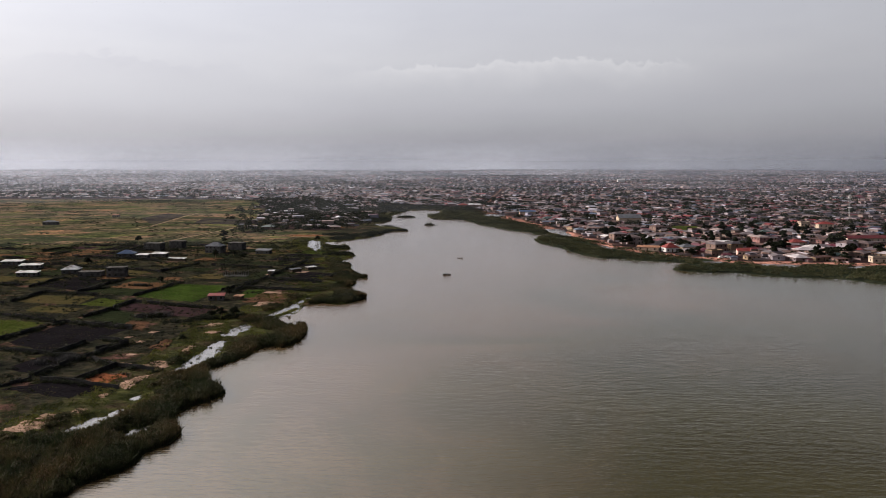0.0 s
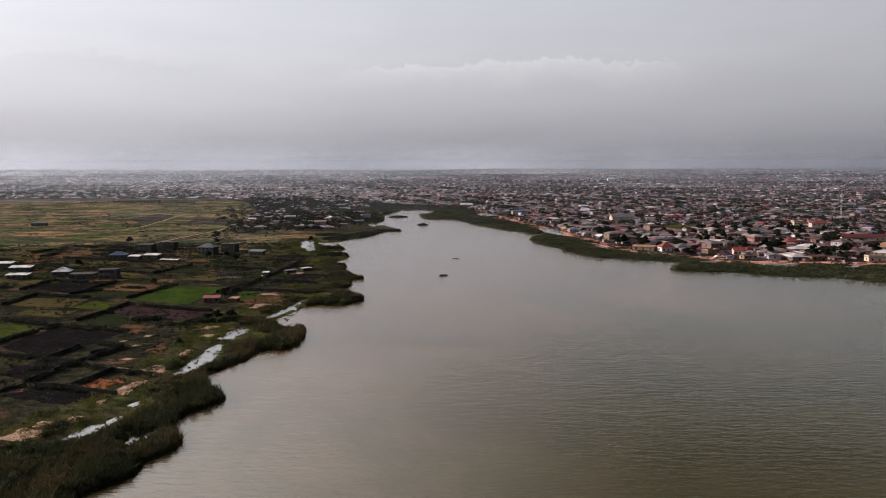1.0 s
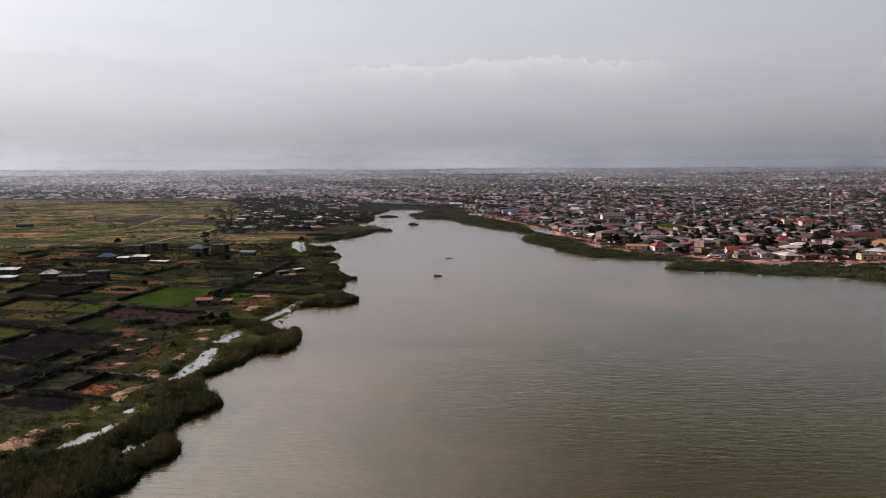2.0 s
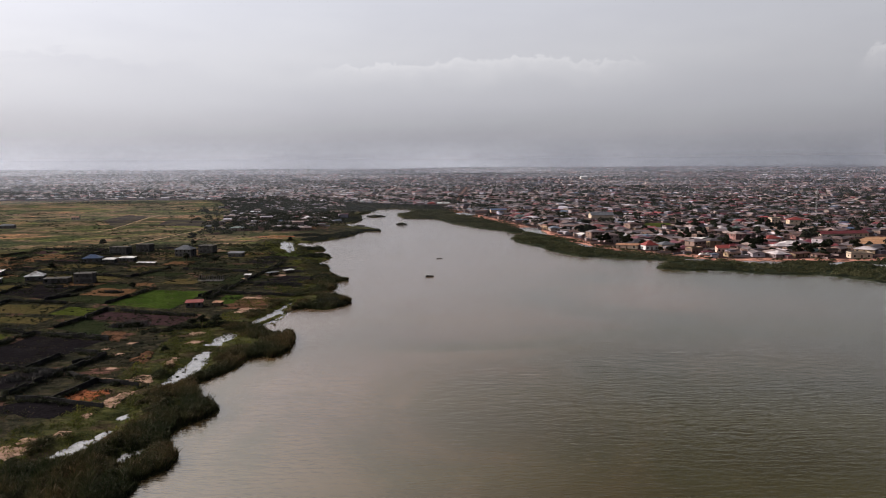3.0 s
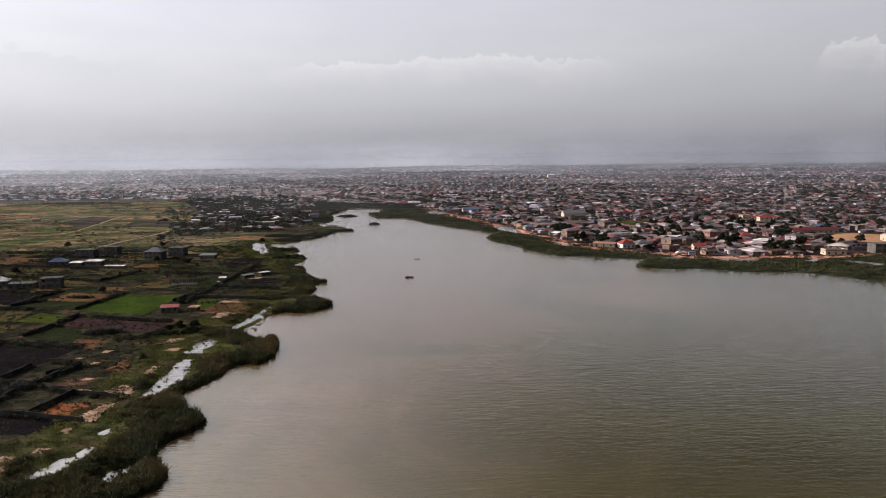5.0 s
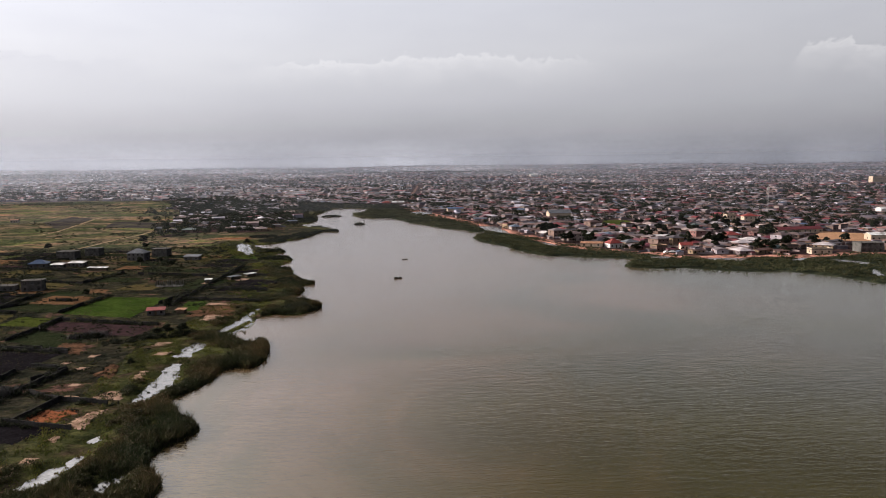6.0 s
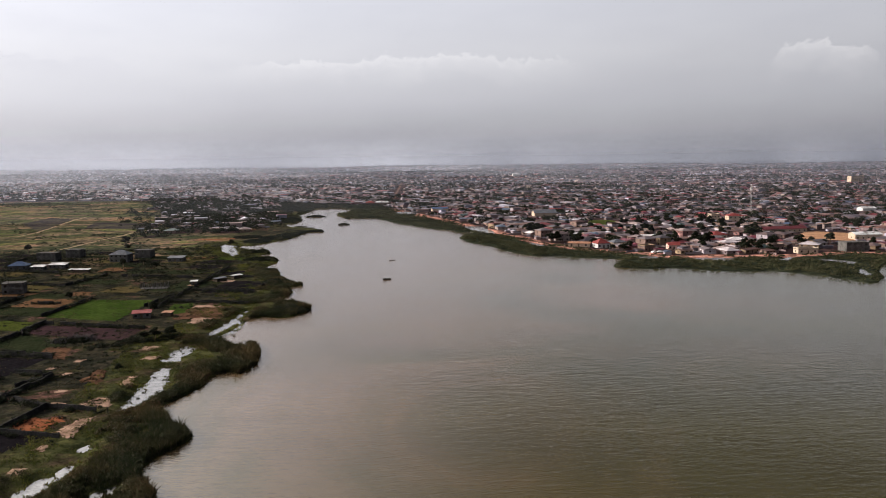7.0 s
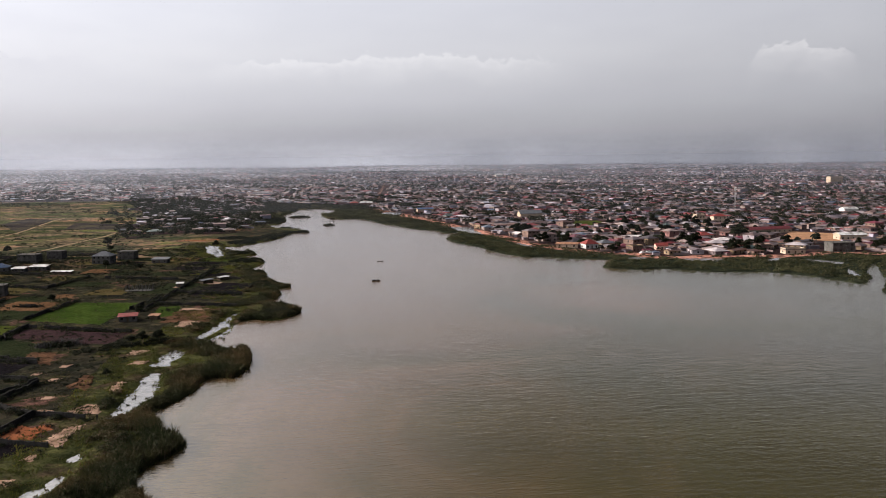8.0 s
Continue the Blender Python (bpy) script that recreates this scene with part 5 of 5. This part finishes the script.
field("sand", "small heap of pink sand beside a compound", (-98.4, 231), (-97.8, 234), (-94, 232.4), (-93.6, 228.6), name="sand_patch")
field("clay", "worn brown earth near the channel", (-88, 340), (-87.4, 368), (-68.4, 366), (-70, 338), name="earth_patch")
field("sand", "pale trampled sand on brown earth", (-81.4, 331), (-81, 346), (-74, 340), (-73, 329), name="sand_patch")
field("sand", "thin pale sand strip beside a green field", (-86, 365.6), (-84.6, 371), (-72.6, 367), (-73.6, 361.6), name="sand_patch")
field("sand", "narrow pink sand patch in rough grass", (-84.6, 246.8), (-85, 257.4), (-82.2, 257), (-81.2, 245), name="sand_patch")
field("clay", "bare red-brown patch in rough grass", (-96.4, 253), (-96.2, 267), (-91.8, 263.8), (-91, 249), name="earth_patch")
field("clay", "bare red-brown plot by a broken wall", (-122, 292), (-121, 301), (-112.6, 296.4), (-110.2, 280), name="earth_patch")
field("sand", "small pale sand spot in marsh grass", (-90.4, 197.6), (-89.4, 201.2), (-87.4, 201.4), (-87.6, 197.2), name="sand_patch")
field("ash", "burnt patch on the open plain", (-349, 903), (-353, 1003), (-316, 962), (-292, 788))
field("ash", "bare brown patch on the plain", (-263, 820), (-277, 908), (-206, 874), (-198, 802))
field("ochre_sand", "bare orange sand field in the town", (320, 573), (366, 628), (391, 596), (352, 545), name="sand_field")
field("orange", "bare ochre earth between hamlet and shore", (-101, 762), (-104, 815), (-98, 838), (-94, 762), name="earth_patch")
field("laterite", "strip of bare brown earth before the hamlet", (-134, 672), (-133, 679), (-104, 681), (-104, 675), name="earth_patch")
field("bright", "small green open field between houses", (209, 730), (233, 790), (255, 785), (250, 730))
for x, y, r in ((-83.2, 278, 2.8), (-95.3, 175, 4.2), (-94.5, 182, 2.0), (-89, 186.5, 1.6), (-91.5, 179, 2.2), (-86.6, 292, 3.2), (-103, 262, 1.8), (-110, 270, 1.6), (-99, 244, 1.5), (-104.5, 278, 1.8), (-247, 487, 7), (-227, 450, 5), (-151, 502, 9), (-145, 414, 6), (-146, 394, 5), (-95, 430, 4), (-80, 441, 4)):
    field("sand" if r < 4.5 else "orange", "bare patch of pale sand in the grass" if r < 4.5 else "bare patch of ochre earth in the grass",
          (x - r, y - r * 0.9), (x - r * 0.7, y + r), (x + r, y + r * 0.6), (x + r * 0.6, y - r), name="sand_patch" if r < 4.5 else "earth_patch")


def ribbon(name, label, width, *points, soil="track"):
    """A trodden earth track along a line."""
    pts = np.array(points, float)
    fine = np.concatenate([np.linspace(a, b, 14, endpoint=False) for a, b in zip(pts, pts[1:])] + [pts[-1:]])
    fine += np.c_[wobble(fine, 60, 1.0), 0 * fine[:, 0]] * 1.2
    d = np.gradient(fine, axis=0)
    nrm = np.c_[-d[:, 1], d[:, 0]] / np.linalg.norm(d, axis=1)[:, None]
    w = width / 2 * (1 + 0.25 * wobble(fine, 23, 2.0))[:, None]
    cols = [fine + nrm * w * s for s in (-1, -0.5, 0.5, 1)]
    z = rise(fine) + LAND
    v = np.concatenate([np.c_[c, z + h] for c, h in zip(cols, (0.01, 0.07, 0.07, 0.01))])
    n = len(fine)
    i = np.arange(n - 1)
    f = np.concatenate([np.c_[i + k * n, i + (k + 1) * n, i + (k + 1) * n + 1, i + k * n + 1] for k in range(3)])
    tagged(link_mesh(name, v, f, [PLOT[soil]], smooth_shade=True), label, "track", kind="structure")


ribbon("dirt_road", "pale dirt road across the plain to the hamlet", 2.6, (-233, 597), (-221, 617), (-214, 682), (-205, 736), (-195, 823))
ribbon("dirt_road", "reddish dirt road across the far plain", 2.4, (-296, 744), (-293, 779), (-300, 853), (-312, 960), (-313, 998))
ribbon("dirt_road", "pale dirt road bending between hamlet and plain", 3.4, (-267, 1347), (-226, 1192), (-196, 1090), (-189, 976), (-200, 917))
ribbon("dirt_road", "straight red earth street through the town", 5, (70, 1272), (128, 1825), (178, 2300), soil="street")


HEDGE = []


def boundary_wall(x0, y0, x1, y1, height=1.35):
    """A block wall with piers and a broken top line."""
    length, turn = math.hypot(x1 - x0, y1 - y0), math.degrees(math.atan2(y1 - y0, x1 - x0))
    t = thing("boundary_wall", pose(x0, y0, LAND, 0, 0, turn), "weathered dark blockwork boundary wall round a plot", "wall", "plot walls")
    rng = random.Random(int(x0 * 13 + y0 * 7))
    for k in range(int(length * 2.6)):
        a, off = rng.random(), rng.choice((-1, 1)) * rng.uniform(0.6, 2.0)
        HEDGE.append((x0 + (x1 - x0) * a - off * (y1 - y0) / length, y0 + (y1 - y0) * a + off * (x1 - x0) / length, rng.uniform(0.3, 1.25)))
    n = max(1, round(length / 3.2))
    for k in range(n):
        a, b = k * length / n + 0.15, (k + 1) * length / n - 0.15
        h = height * rng.choice((0.55, 0.8, 0.9, 1.0, 1.0)) * rng.uniform(0.9, 1.05)
        if rng.random() > 0.10:
            part("panel", boxes((a, -0.1, -0.3, b, 0.1, h), (a, -0.14, h, b, 0.14, h + 0.06)), DARK_BLOCK, t)
    for k in range(n + 1):
        x = k * length / n
        part("pier", boxes((x - 0.14, -0.14, -0.3, x + 0.14, 0.14, height * rng.uniform(0.9, 1.08))), DARK_BLOCK, t)


for row in ((-152.6, 265, -145.2, 295.4), (-145.2, 295.4, -114.2, 282.8), (-111.9, 240.2, -106.1, 259.1), (-124.1, 244, -121.1, 260.5), (-144.5, 250.6, -111.9, 239.3),
            (-102.6, 211.4, -97.7, 229.4), (-102.6, 211, -87.1, 205.3), (-97.2, 229.2, -81.4, 222.7), (-178.6, 311.2, -149.8, 297.3), (-190.1, 340.8, -189.1, 367.6),
            (-188.6, 367.4, -160.5, 359.1)):
    boundary_wall(*row)
for row in ((-172.9, 370.5, -165.1, 382.6), (-142.3, 356.4, -134.6, 397.6), (-138.8, 326.5, -136.3, 343.3), (-135.4, 340.3, -95.5, 324.3), (-204.4, 382.6, -203.5, 416.5),
            (-173.5, 367.6, -168.2, 409.3), (-119.7, 206.6, -115.9, 214.3), (-115.4, 214.3, -103.2, 211.6), (-116.4, 218.4, -112.2, 238.2), (-111, 238.7, -98, 229.6),
            (-142.2, 305.1, -137.9, 324.2), (-136.1, 319.2, -139, 326), (-106.3, 371.8, -98.9, 398.2), (-127.6, 290.8, -115.1, 284.7)):
    boundary_wall(*row)
for row in ((-112.5, 249.1, -106.9, 260.7), (-118.7, 266, -107.4, 260.9), (-157.3, 387.3, -145.1, 386.9), (-100.3, 364.9, -94.3, 418.8), (-94.3, 419.5, -85.9, 494.1),
            (-93.4, 412.8, -62.8, 400.1), (-79.7, 457.6, -67, 451.1), (-96.2, 382, -62.5, 369.9), (-230, 470, -160, 440), (-160, 441, -150, 478), (-250, 520, -180, 492),
            (-140, 470, -100, 455), (-225, 545, -222, 590), (-240, 400, -212, 388), (-216, 345, -192, 338)):
    boundary_wall(*row, height=1.4)


# ---- plots further up the shore, in the same turn as the walls ----
def build_far_plots():
    rng = random.Random(4)
    a = radians(-17)
    u, v = np.array([math.cos(a), math.sin(a)]), np.array([-math.sin(a), math.cos(a)])
    kinds = (("dim", "dim rough grass plot beyond the walls"), ("dark", "dark bare soil plot beyond the walls"), ("olive", "dry olive plot beyond the walls"),
             ("orange", "ochre soil plot beyond the walls"), ("purple", "tilled brown plot beyond the walls"), ("green", "green crop plot beyond the walls"))
    for i in range(-9, 6):
        for j in range(-2, 9):
            c = np.array([-150.0, 430.0]) + u * (i * 25 + rng.uniform(-3, 3)) + v * (j * 21 + rng.uniform(-3, 3))
            w, h = rng.uniform(9, 12), rng.uniform(6.5, 9.5)
            q = [c - u * w - v * h, c + u * w - v * h, c + u * w + v * h, c - u * w + v * h]
            if c[1] < 405 and c[0] > -215 or c[1] > 600 or water_gap(np.array(q)).min() < 6 or rng.random() < 0.28:
                continue
            k = rng.choices(range(6), (30, 30, 16, 12, 8, 5))[0]
            field(kinds[k][0], kinds[k][1], *q)
            if rng.random() < 0.14:
                e = (q[0], q[1]) if rng.random() < 0.5 else (q[1], q[2])
                boundary_wall(*(e[0] + 0.8 * u), *(e[1] + 0.8 * u), height=1.4)


build_far_plots()


def build_hedges():
    rng = np.random.default_rng(31)
    h = np.array(HEDGE)
    h = h[(wobble(h[:, :2], 30, 3.0) > -0.35) & (water_gap(h[:, :2]) > 2)]
    v, f = leaves(np.c_[h[:, :2], LAND + h[:, 2] * 0.4], h[:, 2], 46, 0.1 + 0.08 * h[:, 2], rng, 0.8)
    tagged(link_mesh("hedge_bushes", v, f, [BUSH]), "dark weedy bushes growing along the plot walls", "bushes", kind="stuff")


build_hedges()


def build_weeds():
    """Dark weeds and scrub in ragged rows over the plots."""
    rng = np.random.default_rng(33)
    p = scatter(-280, -80, 200, 620, 26000, rng)
    row = np.abs(np.sin((p[:, 0] * 0.29 + p[:, 1] * 0.96) / 17 * math.pi + wobble(p, 60, 2.0)))
    lush = 0.7 * wobble(p, 38, 4.0) + 0.5 * wobble(p, 13, 2.0) + 0.5 * smooth(0.35, 0.0, row) + 0.3 * smooth(400, 480, p[:, 1])
    open_field = ((np.abs(p[:, 0] + 124) < 18) & (np.abs(p[:, 1] - 368) < 28)) | ((np.abs(p[:, 0] + 132) < 16) & (np.abs(p[:, 1] - 270) < 22))
    p = p[(lush + rng.normal(0, 0.2, len(p)) > 0.62) & (water_gap(p) > 5) & ~open_field]
    big = rng.uniform(0.25, 0.8, len(p)) * (1 + 0.5 * smooth(380, 500, p[:, 1]))
    v, f = leaves(np.c_[p, LAND + big * 0.3], big, 34, 0.08 + 0.12 * big, rng, 0.7)
    tagged(link_mesh("weed_scrub", v, f, [BUSH]), "low dark weeds and scrub over the plots", "scrub", kind="stuff")


build_weeds()

# ---- buildings on the grassy shore ----
def on_land(x, y, turn=0.0):
    return pose(x, y, LAND, 0, 0, turn)


def set_down(x, y, turn=0.0):
    return on_land(x, y, turn) @ Matrix.Scale(0.86, 4)


house(set_down(-101.5, 347, 8), "small block house with a red metal roof beside a green field", 7.6, 5, 2.5, roof="mono", wall=CONCRETE, cover=RED_ROOF)
house(set_down(-92, 349, -12), "low shack with a rusted roof beside a field", 4.0, 3.0, 1.7, roof="mono", wall=TIMBER, cover=RUST_ROOF, count=1, name="shack", category="shack")
for x, y, w, d, turn in ((-262, 474, 15, 8, 6), (-241, 455, 15, 8, 6), (-226, 423, 14, 7, 5), (-196, 509, 9.5, 7, -8), (-187.5, 516, 12.5, 8, -8)):
    house(set_down(x, y, turn), "long low block building with pale flat metal roof", w * 0.88, d * 0.8, 2.6, roof="mono", wall=CONCRETE, cover=WHITE_ROOF, group="pale-roofed buildings", count=4)
house(set_down(-208, 435, 10), "block bungalow with pale hip roof", 10, 9, 3.0, roof="hip", pitch=0.5, wall=CONCRETE, cover=WHITE_ROOF)
house(set_down(-209, 515, 6), "bungalow with dark blue hip roof", 12, 9, 3.0, roof="hip", pitch=0.5, wall=CONCRETE, cover=BLUE_ROOF)
house(set_down(-158, 541, -10), "two-storey bare block house with brown-grey hip roof", 13, 10, 5.6, roof="hip", pitch=0.55, wall=CONCRETE, cover=GREY_ROOF, floors=2, count=4)
house(set_down(-123, 534, -8), "low grey flat-roofed house on the grass", 11, 7, 2.9, roof="mono", wall=CONCRETE, cover=GREY_ROOF)
house(set_down(-169, 494, -12), "row of low sheds with pale patched roofs", 13, 3, 1.8, roof="mono", wall=TIMBER, cover=WHITE_ROOF, name="shed", category="shed")
house(set_down(-199, 770, 5), "small dark house by the dirt road", 6.5, 5, 3.0, wall=CONCRETE, cover=GREY_ROOF)
house(set_down(-265, 1170, 5), "pale-roofed house at the far edge of the plain", 9, 6, 3.0, wall=CREAM, cover=WHITE_ROOF)
house(set_down(-387, 926, 3), "small tan house on the plain", 9, 6, 3.0, wall=CREAM, cover=RUST_ROOF)
house(set_down(-403, 803, 4), "dark grey house on the open plain", 16, 8, 3.4, roof="hip", wall=CONCRETE, cover=GREY_ROOF)
house(set_down(-95.3, 431, 0), "tiny block hut with pale roof beside a wall", 3.4, 3, 2.2, roof="mono", wall=CONCRETE, cover=WHITE_ROOF, count=1, name="hut", category="hut")
house(set_down(-76.8, 451, 50), "long low shed with pale sheet roof", 7, 2.4, 1.8, roof="mono", wall=TIMBER, cover=WHITE_ROOF, count=2, name="shed", category="shed")
house(set_down(-84, 442, 50), "long low shed with dark roof", 8, 2.6, 1.8, roof="mono", wall=TIMBER, cover=GREY_ROOF, count=2, name="shed", category="shed")
unfinished(set_down(-206, 556, -10), "unfinished two-storey block house with open windows", 14, 9, 2, 4)
unfinished(set_down(-195, 573, -8), "unfinished dark block house on the plain", 11, 9, 2, 3)
unfinished(set_down(-148, 560, -10), "unfinished roofless block house on the grass", 12, 9, 2, 3)
unfinished(set_down(-192, 424, 6), "long roofless block building with open windows", 14, 8, 1, 4)
unfinished(set_down(-177, 422, 6), "roofless block building with open windows", 11, 8, 2, 3)


def post_frame(m):
    t = thing("post_frame", m, "rows of bare concrete posts of an unbuilt house", "posts")
    for i in range(7):
        for j in range(3):
            x, y = i * 2.0 - 6, j * 2.6 - 2.6
            h = 2.6 + 0.3 * math.sin(i * 2.1 + j)
            part("post", boxes((x - 0.14, y - 0.14, -0.3, x + 0.14, y + 0.14, h)), CONCRETE, t)
    part("footing", boxes((-6.4, -3, -0.3, 6.4, 3, 0.25)), CONCRETE, t)


post_frame(on_land(-113, 424, -4))


# ---- dry shrubs and single trees on the grass ----
def dry_shrub(x, y, size, seed):
    rng = np.random.default_rng(seed)
    n = 150
    p = np.c_[x + rng.normal(0, size * 0.4, n), y + rng.normal(0, size * 0.3, n)]
    v, f = blades(p, np.full(n, LAND), rng.uniform(0.5, 1.1, n) * size * 0.6, rng.uniform(0.08, 0.2, n), rng.uniform(0.2, 0.8, n), rng)
    tagged(link_mesh("dry_shrub", v, f, [DRY_BUSH]), "grey spiky dry shrub beside the plot walls", "shrub", "dry shrubs")


for k, (x, y, s) in enumerate(((-122, 232, 3.0), (-116, 236, 4.2), (-113.5, 236.5, 3.6), (-119, 305, 3.4), (-115, 309, 4), (-110.5, 308, 3.6))):
    dry_shrub(x, y, s, 40 + k)
for k, (x, y, s) in enumerate(((-89.2, 263, 0.33), (-91, 304, 0.55), (-87.5, 305, 0.5), (-82.5, 306.5, 0.6), (-103, 352, 0.4), (-100, 360, 0.5), (-145, 398, 0.5), (-140, 520, 0.7),
                               (-150, 513, 0.6), (-238, 610, 0.8), (-170, 606, 0.8), (-110, 300, 0.35), (-215, 470, 0.7), (-128, 498, 0.8), (-180, 640, 0.9), (-100, 620, 0.7))):
    m = on_land(x, y, 70 * k)
    t = copy_thing(TREES[k % 3], m @ Matrix.Scale(s, 4))
    tagged(t, "single dark green bushy tree standing in the grass", "tree", "trees of the grassy shore")


# ---- mast, boats, cars ----
def lattice_mast(m, height=30.0, half=1.1):
    t = thing("radio_mast", m, "tall slim pale grey steel lattice mast above the roofs", "mast")
    corner = [(half * math.cos(a), half * math.sin(a)) for a in (0.5, 0.5 + 2 * math.pi / 3, 0.5 + 4 * math.pi / 3)]

    def bar(bm, a, b, r):
        a, b = Vector(a), Vector(b)
        q = (b - a).to_track_quat("Z", "Y").to_matrix()
        rings = [[bm.verts.new(o + q @ Vector((sx * r, sy * r, 0))) for sx, sy in ((-1, -1), (1, -1), (1, 1), (-1, 1))] for o in (a, b)]
        for k in range(4):
            bm.faces.new((rings[0][k], rings[0][(k + 1) % 4], rings[1][(k + 1) % 4], rings[1][k]))
        return bm

    for x, y in corner:
        part("leg", bar(bmesh.new(), (x, y, -0.5), (x * 0.55, y * 0.55, height), 0.11), STEEL, t)
    levels = 14
    for k in range(levels):
        z0, z1 = k * height / levels, (k + 1) * height / levels
        f0, f1 = 1 - 0.45 * z0 / height, 1 - 0.45 * z1 / height
        bm = bmesh.new()
        for i in range(3):
            (ax, ay), (bx, by) = corner[i], corner[(i + 1) % 3]
            bar(bm, (ax * f0, ay * f0, z0), (bx * f1, by * f1, z1), 0.045)
            bar(bm, (ax * f1, ay * f1, z1), (bx * f1, by * f1, z1), 0.045)
        part("bracing", bm, STEEL, t)
    for k in range(3):
        a = k * 2.1
        x, y = 1.3 * math.cos(a), 1.3 * math.sin(a)
        part("antenna", boxes((x - 0.25, y - 0.25, height - 4, x + 0.25, y + 0.25, height - 1)), WHITEWASH, t)
    part("spike", bar(bmesh.new(), (0, 0, height - 1), (0, 0, height + 3), 0.07), STEEL, t)


lattice_mast(spot(434, 836))


def canoe(m, label, length, load):
    t = thing("canoe", m, label, "boat", "boats on the lake")
    bm = bmesh.new()
    rows = []
    for k in range(13):
        s = k / 12 * 2 - 1
        w = 0.55 * (1 - abs(s) ** 2.6) + 0.04
        sheer = 0.28 + 0.28 * s * s
        prof = ((-w, sheer), (-w * 0.75, 0.0), (0, -0.12), (w * 0.75, 0.0), (w, sheer), (w - 0.05, sheer), (w * 0.65, 0.06), (0, 0.0), (-w * 0.65, 0.06), (-w + 0.05, sheer))
        rows.append([bm.verts.new((s * length / 2, y, z)) for y, z in prof])
    for a, b in zip(rows, rows[1:]):
        for i in range(10):
            bm.faces.new((a[i], a[(i + 1) % 10], b[(i + 1) % 10], b[i]))
    bm.faces.new(rows[0])
    bm.faces.new(rows[-1][::-1])
    bmesh.ops.recalc_face_normals(bm, faces=bm.faces)
    part("hull", bm, TIMBER, t)
    for x in (-length * 0.22, length * 0.2):
        part("thwart", boxes((x - 0.12, -0.45, 0.2, x + 0.12, 0.45, 0.25)), TIMBER, t)
    if load:
        rng = np.random.default_rng(60)
        c = np.array([(-1.3, 0, 0.35), (-0.7, 0.1, 0.45), (-1.9, 0, 0.3), (0.9, 0, 0.5), (1.2, 0, 0.35)])
        r = np.array([0.6, 0.6, 0.45, 0.5, 0.4])
        for pick in (slice(0, 3), slice(3, 5)):
            v, f = leaves(c[pick], r[pick], 70, np.full(len(r[pick]), 0.16), rng, 0.8)
            b = link_mesh("brush_load", v, f, [BUSH], parent=t)
            b["label"] = "heap of dark cut branches"


canoe(pose(2.2, 432, 0.05, 0, 0, 8), "dark wooden canoe heaped with cut branches", 4.4, True)
canoe(pose(11.2, 513, 0.0, 0, 0, -5) @ Matrix.Diagonal((1, 1, 0.7, 1)), "empty low wooden canoe lying on the water", 3.8, False)


def car(m, label):
    t = thing("car", m, label, "car", "parked cars")
    bm = bmesh.new()
    prof = [(-2.1, 0.35), (-2.1, 0.85), (-1.5, 0.95), (-0.9, 1.45), (0.7, 1.45), (1.3, 0.95), (2.1, 0.8), (2.15, 0.35)]
    sides = [[bm.verts.new((x, s * (0.85 if z < 1.2 else 0.7), z)) for x, z in prof] for s in (-1, 1)]
    bm.faces.new(sides[0])
    bm.faces.new(sides[1][::-1])
    for i in range(8):
        bm.faces.new((sides[0][i], sides[1][i], sides[1][(i + 1) % 8], sides[0][(i + 1) % 8]))
    bmesh.ops.recalc_face_normals(bm, faces=bm.faces)
    part("body", bm, CAR_WHITE, t)
    part("window", boxes((-0.85, -0.80, 1.0, 0.75, 0.80, 1.36)), CAR_GLASS, t)
    for x in (-1.3, 1.35):
        for y in (-0.8, 0.8):
            bm = bmesh.new()
            bmesh.ops.create_cone(bm, cap_ends=True, segments=14, radius1=0.33, radius2=0.33, depth=0.22, matrix=pose(x, y, 0.33, 90))
            part("wheel", bm, RUBBER, t)


car(on_land(181.5, 508, 20), "white saloon car parked on the red earth")
car(on_land(186.5, 509.5, -15), "white saloon car parked beside another car")


# ---- tufts standing in the shallow pools ----
def build_tufts():
    rng = np.random.default_rng(77)
    p = np.concatenate([np.c_[rng.uniform(a.min(0)[0], a.max(0)[0], 22), rng.uniform(a.min(0)[1], a.max(0)[1], 22)] for a in POOLS[:5]])
    p = np.repeat(p[water_gap(p) < -0.2], 22, 0)
    p = p + rng.normal(0, 0.22, p.shape)
    v, f = blades(p, np.full(len(p), -0.1), rng.uniform(0.3, 0.8, len(p)), rng.uniform(0.08, 0.2, len(p)), rng.uniform(0.2, 0.7, len(p)), rng)
    tagged(link_mesh("pool_tufts", v, f, [REED]), "dark grass tufts standing in shallow pools", "grass", kind="stuff")


build_tufts()
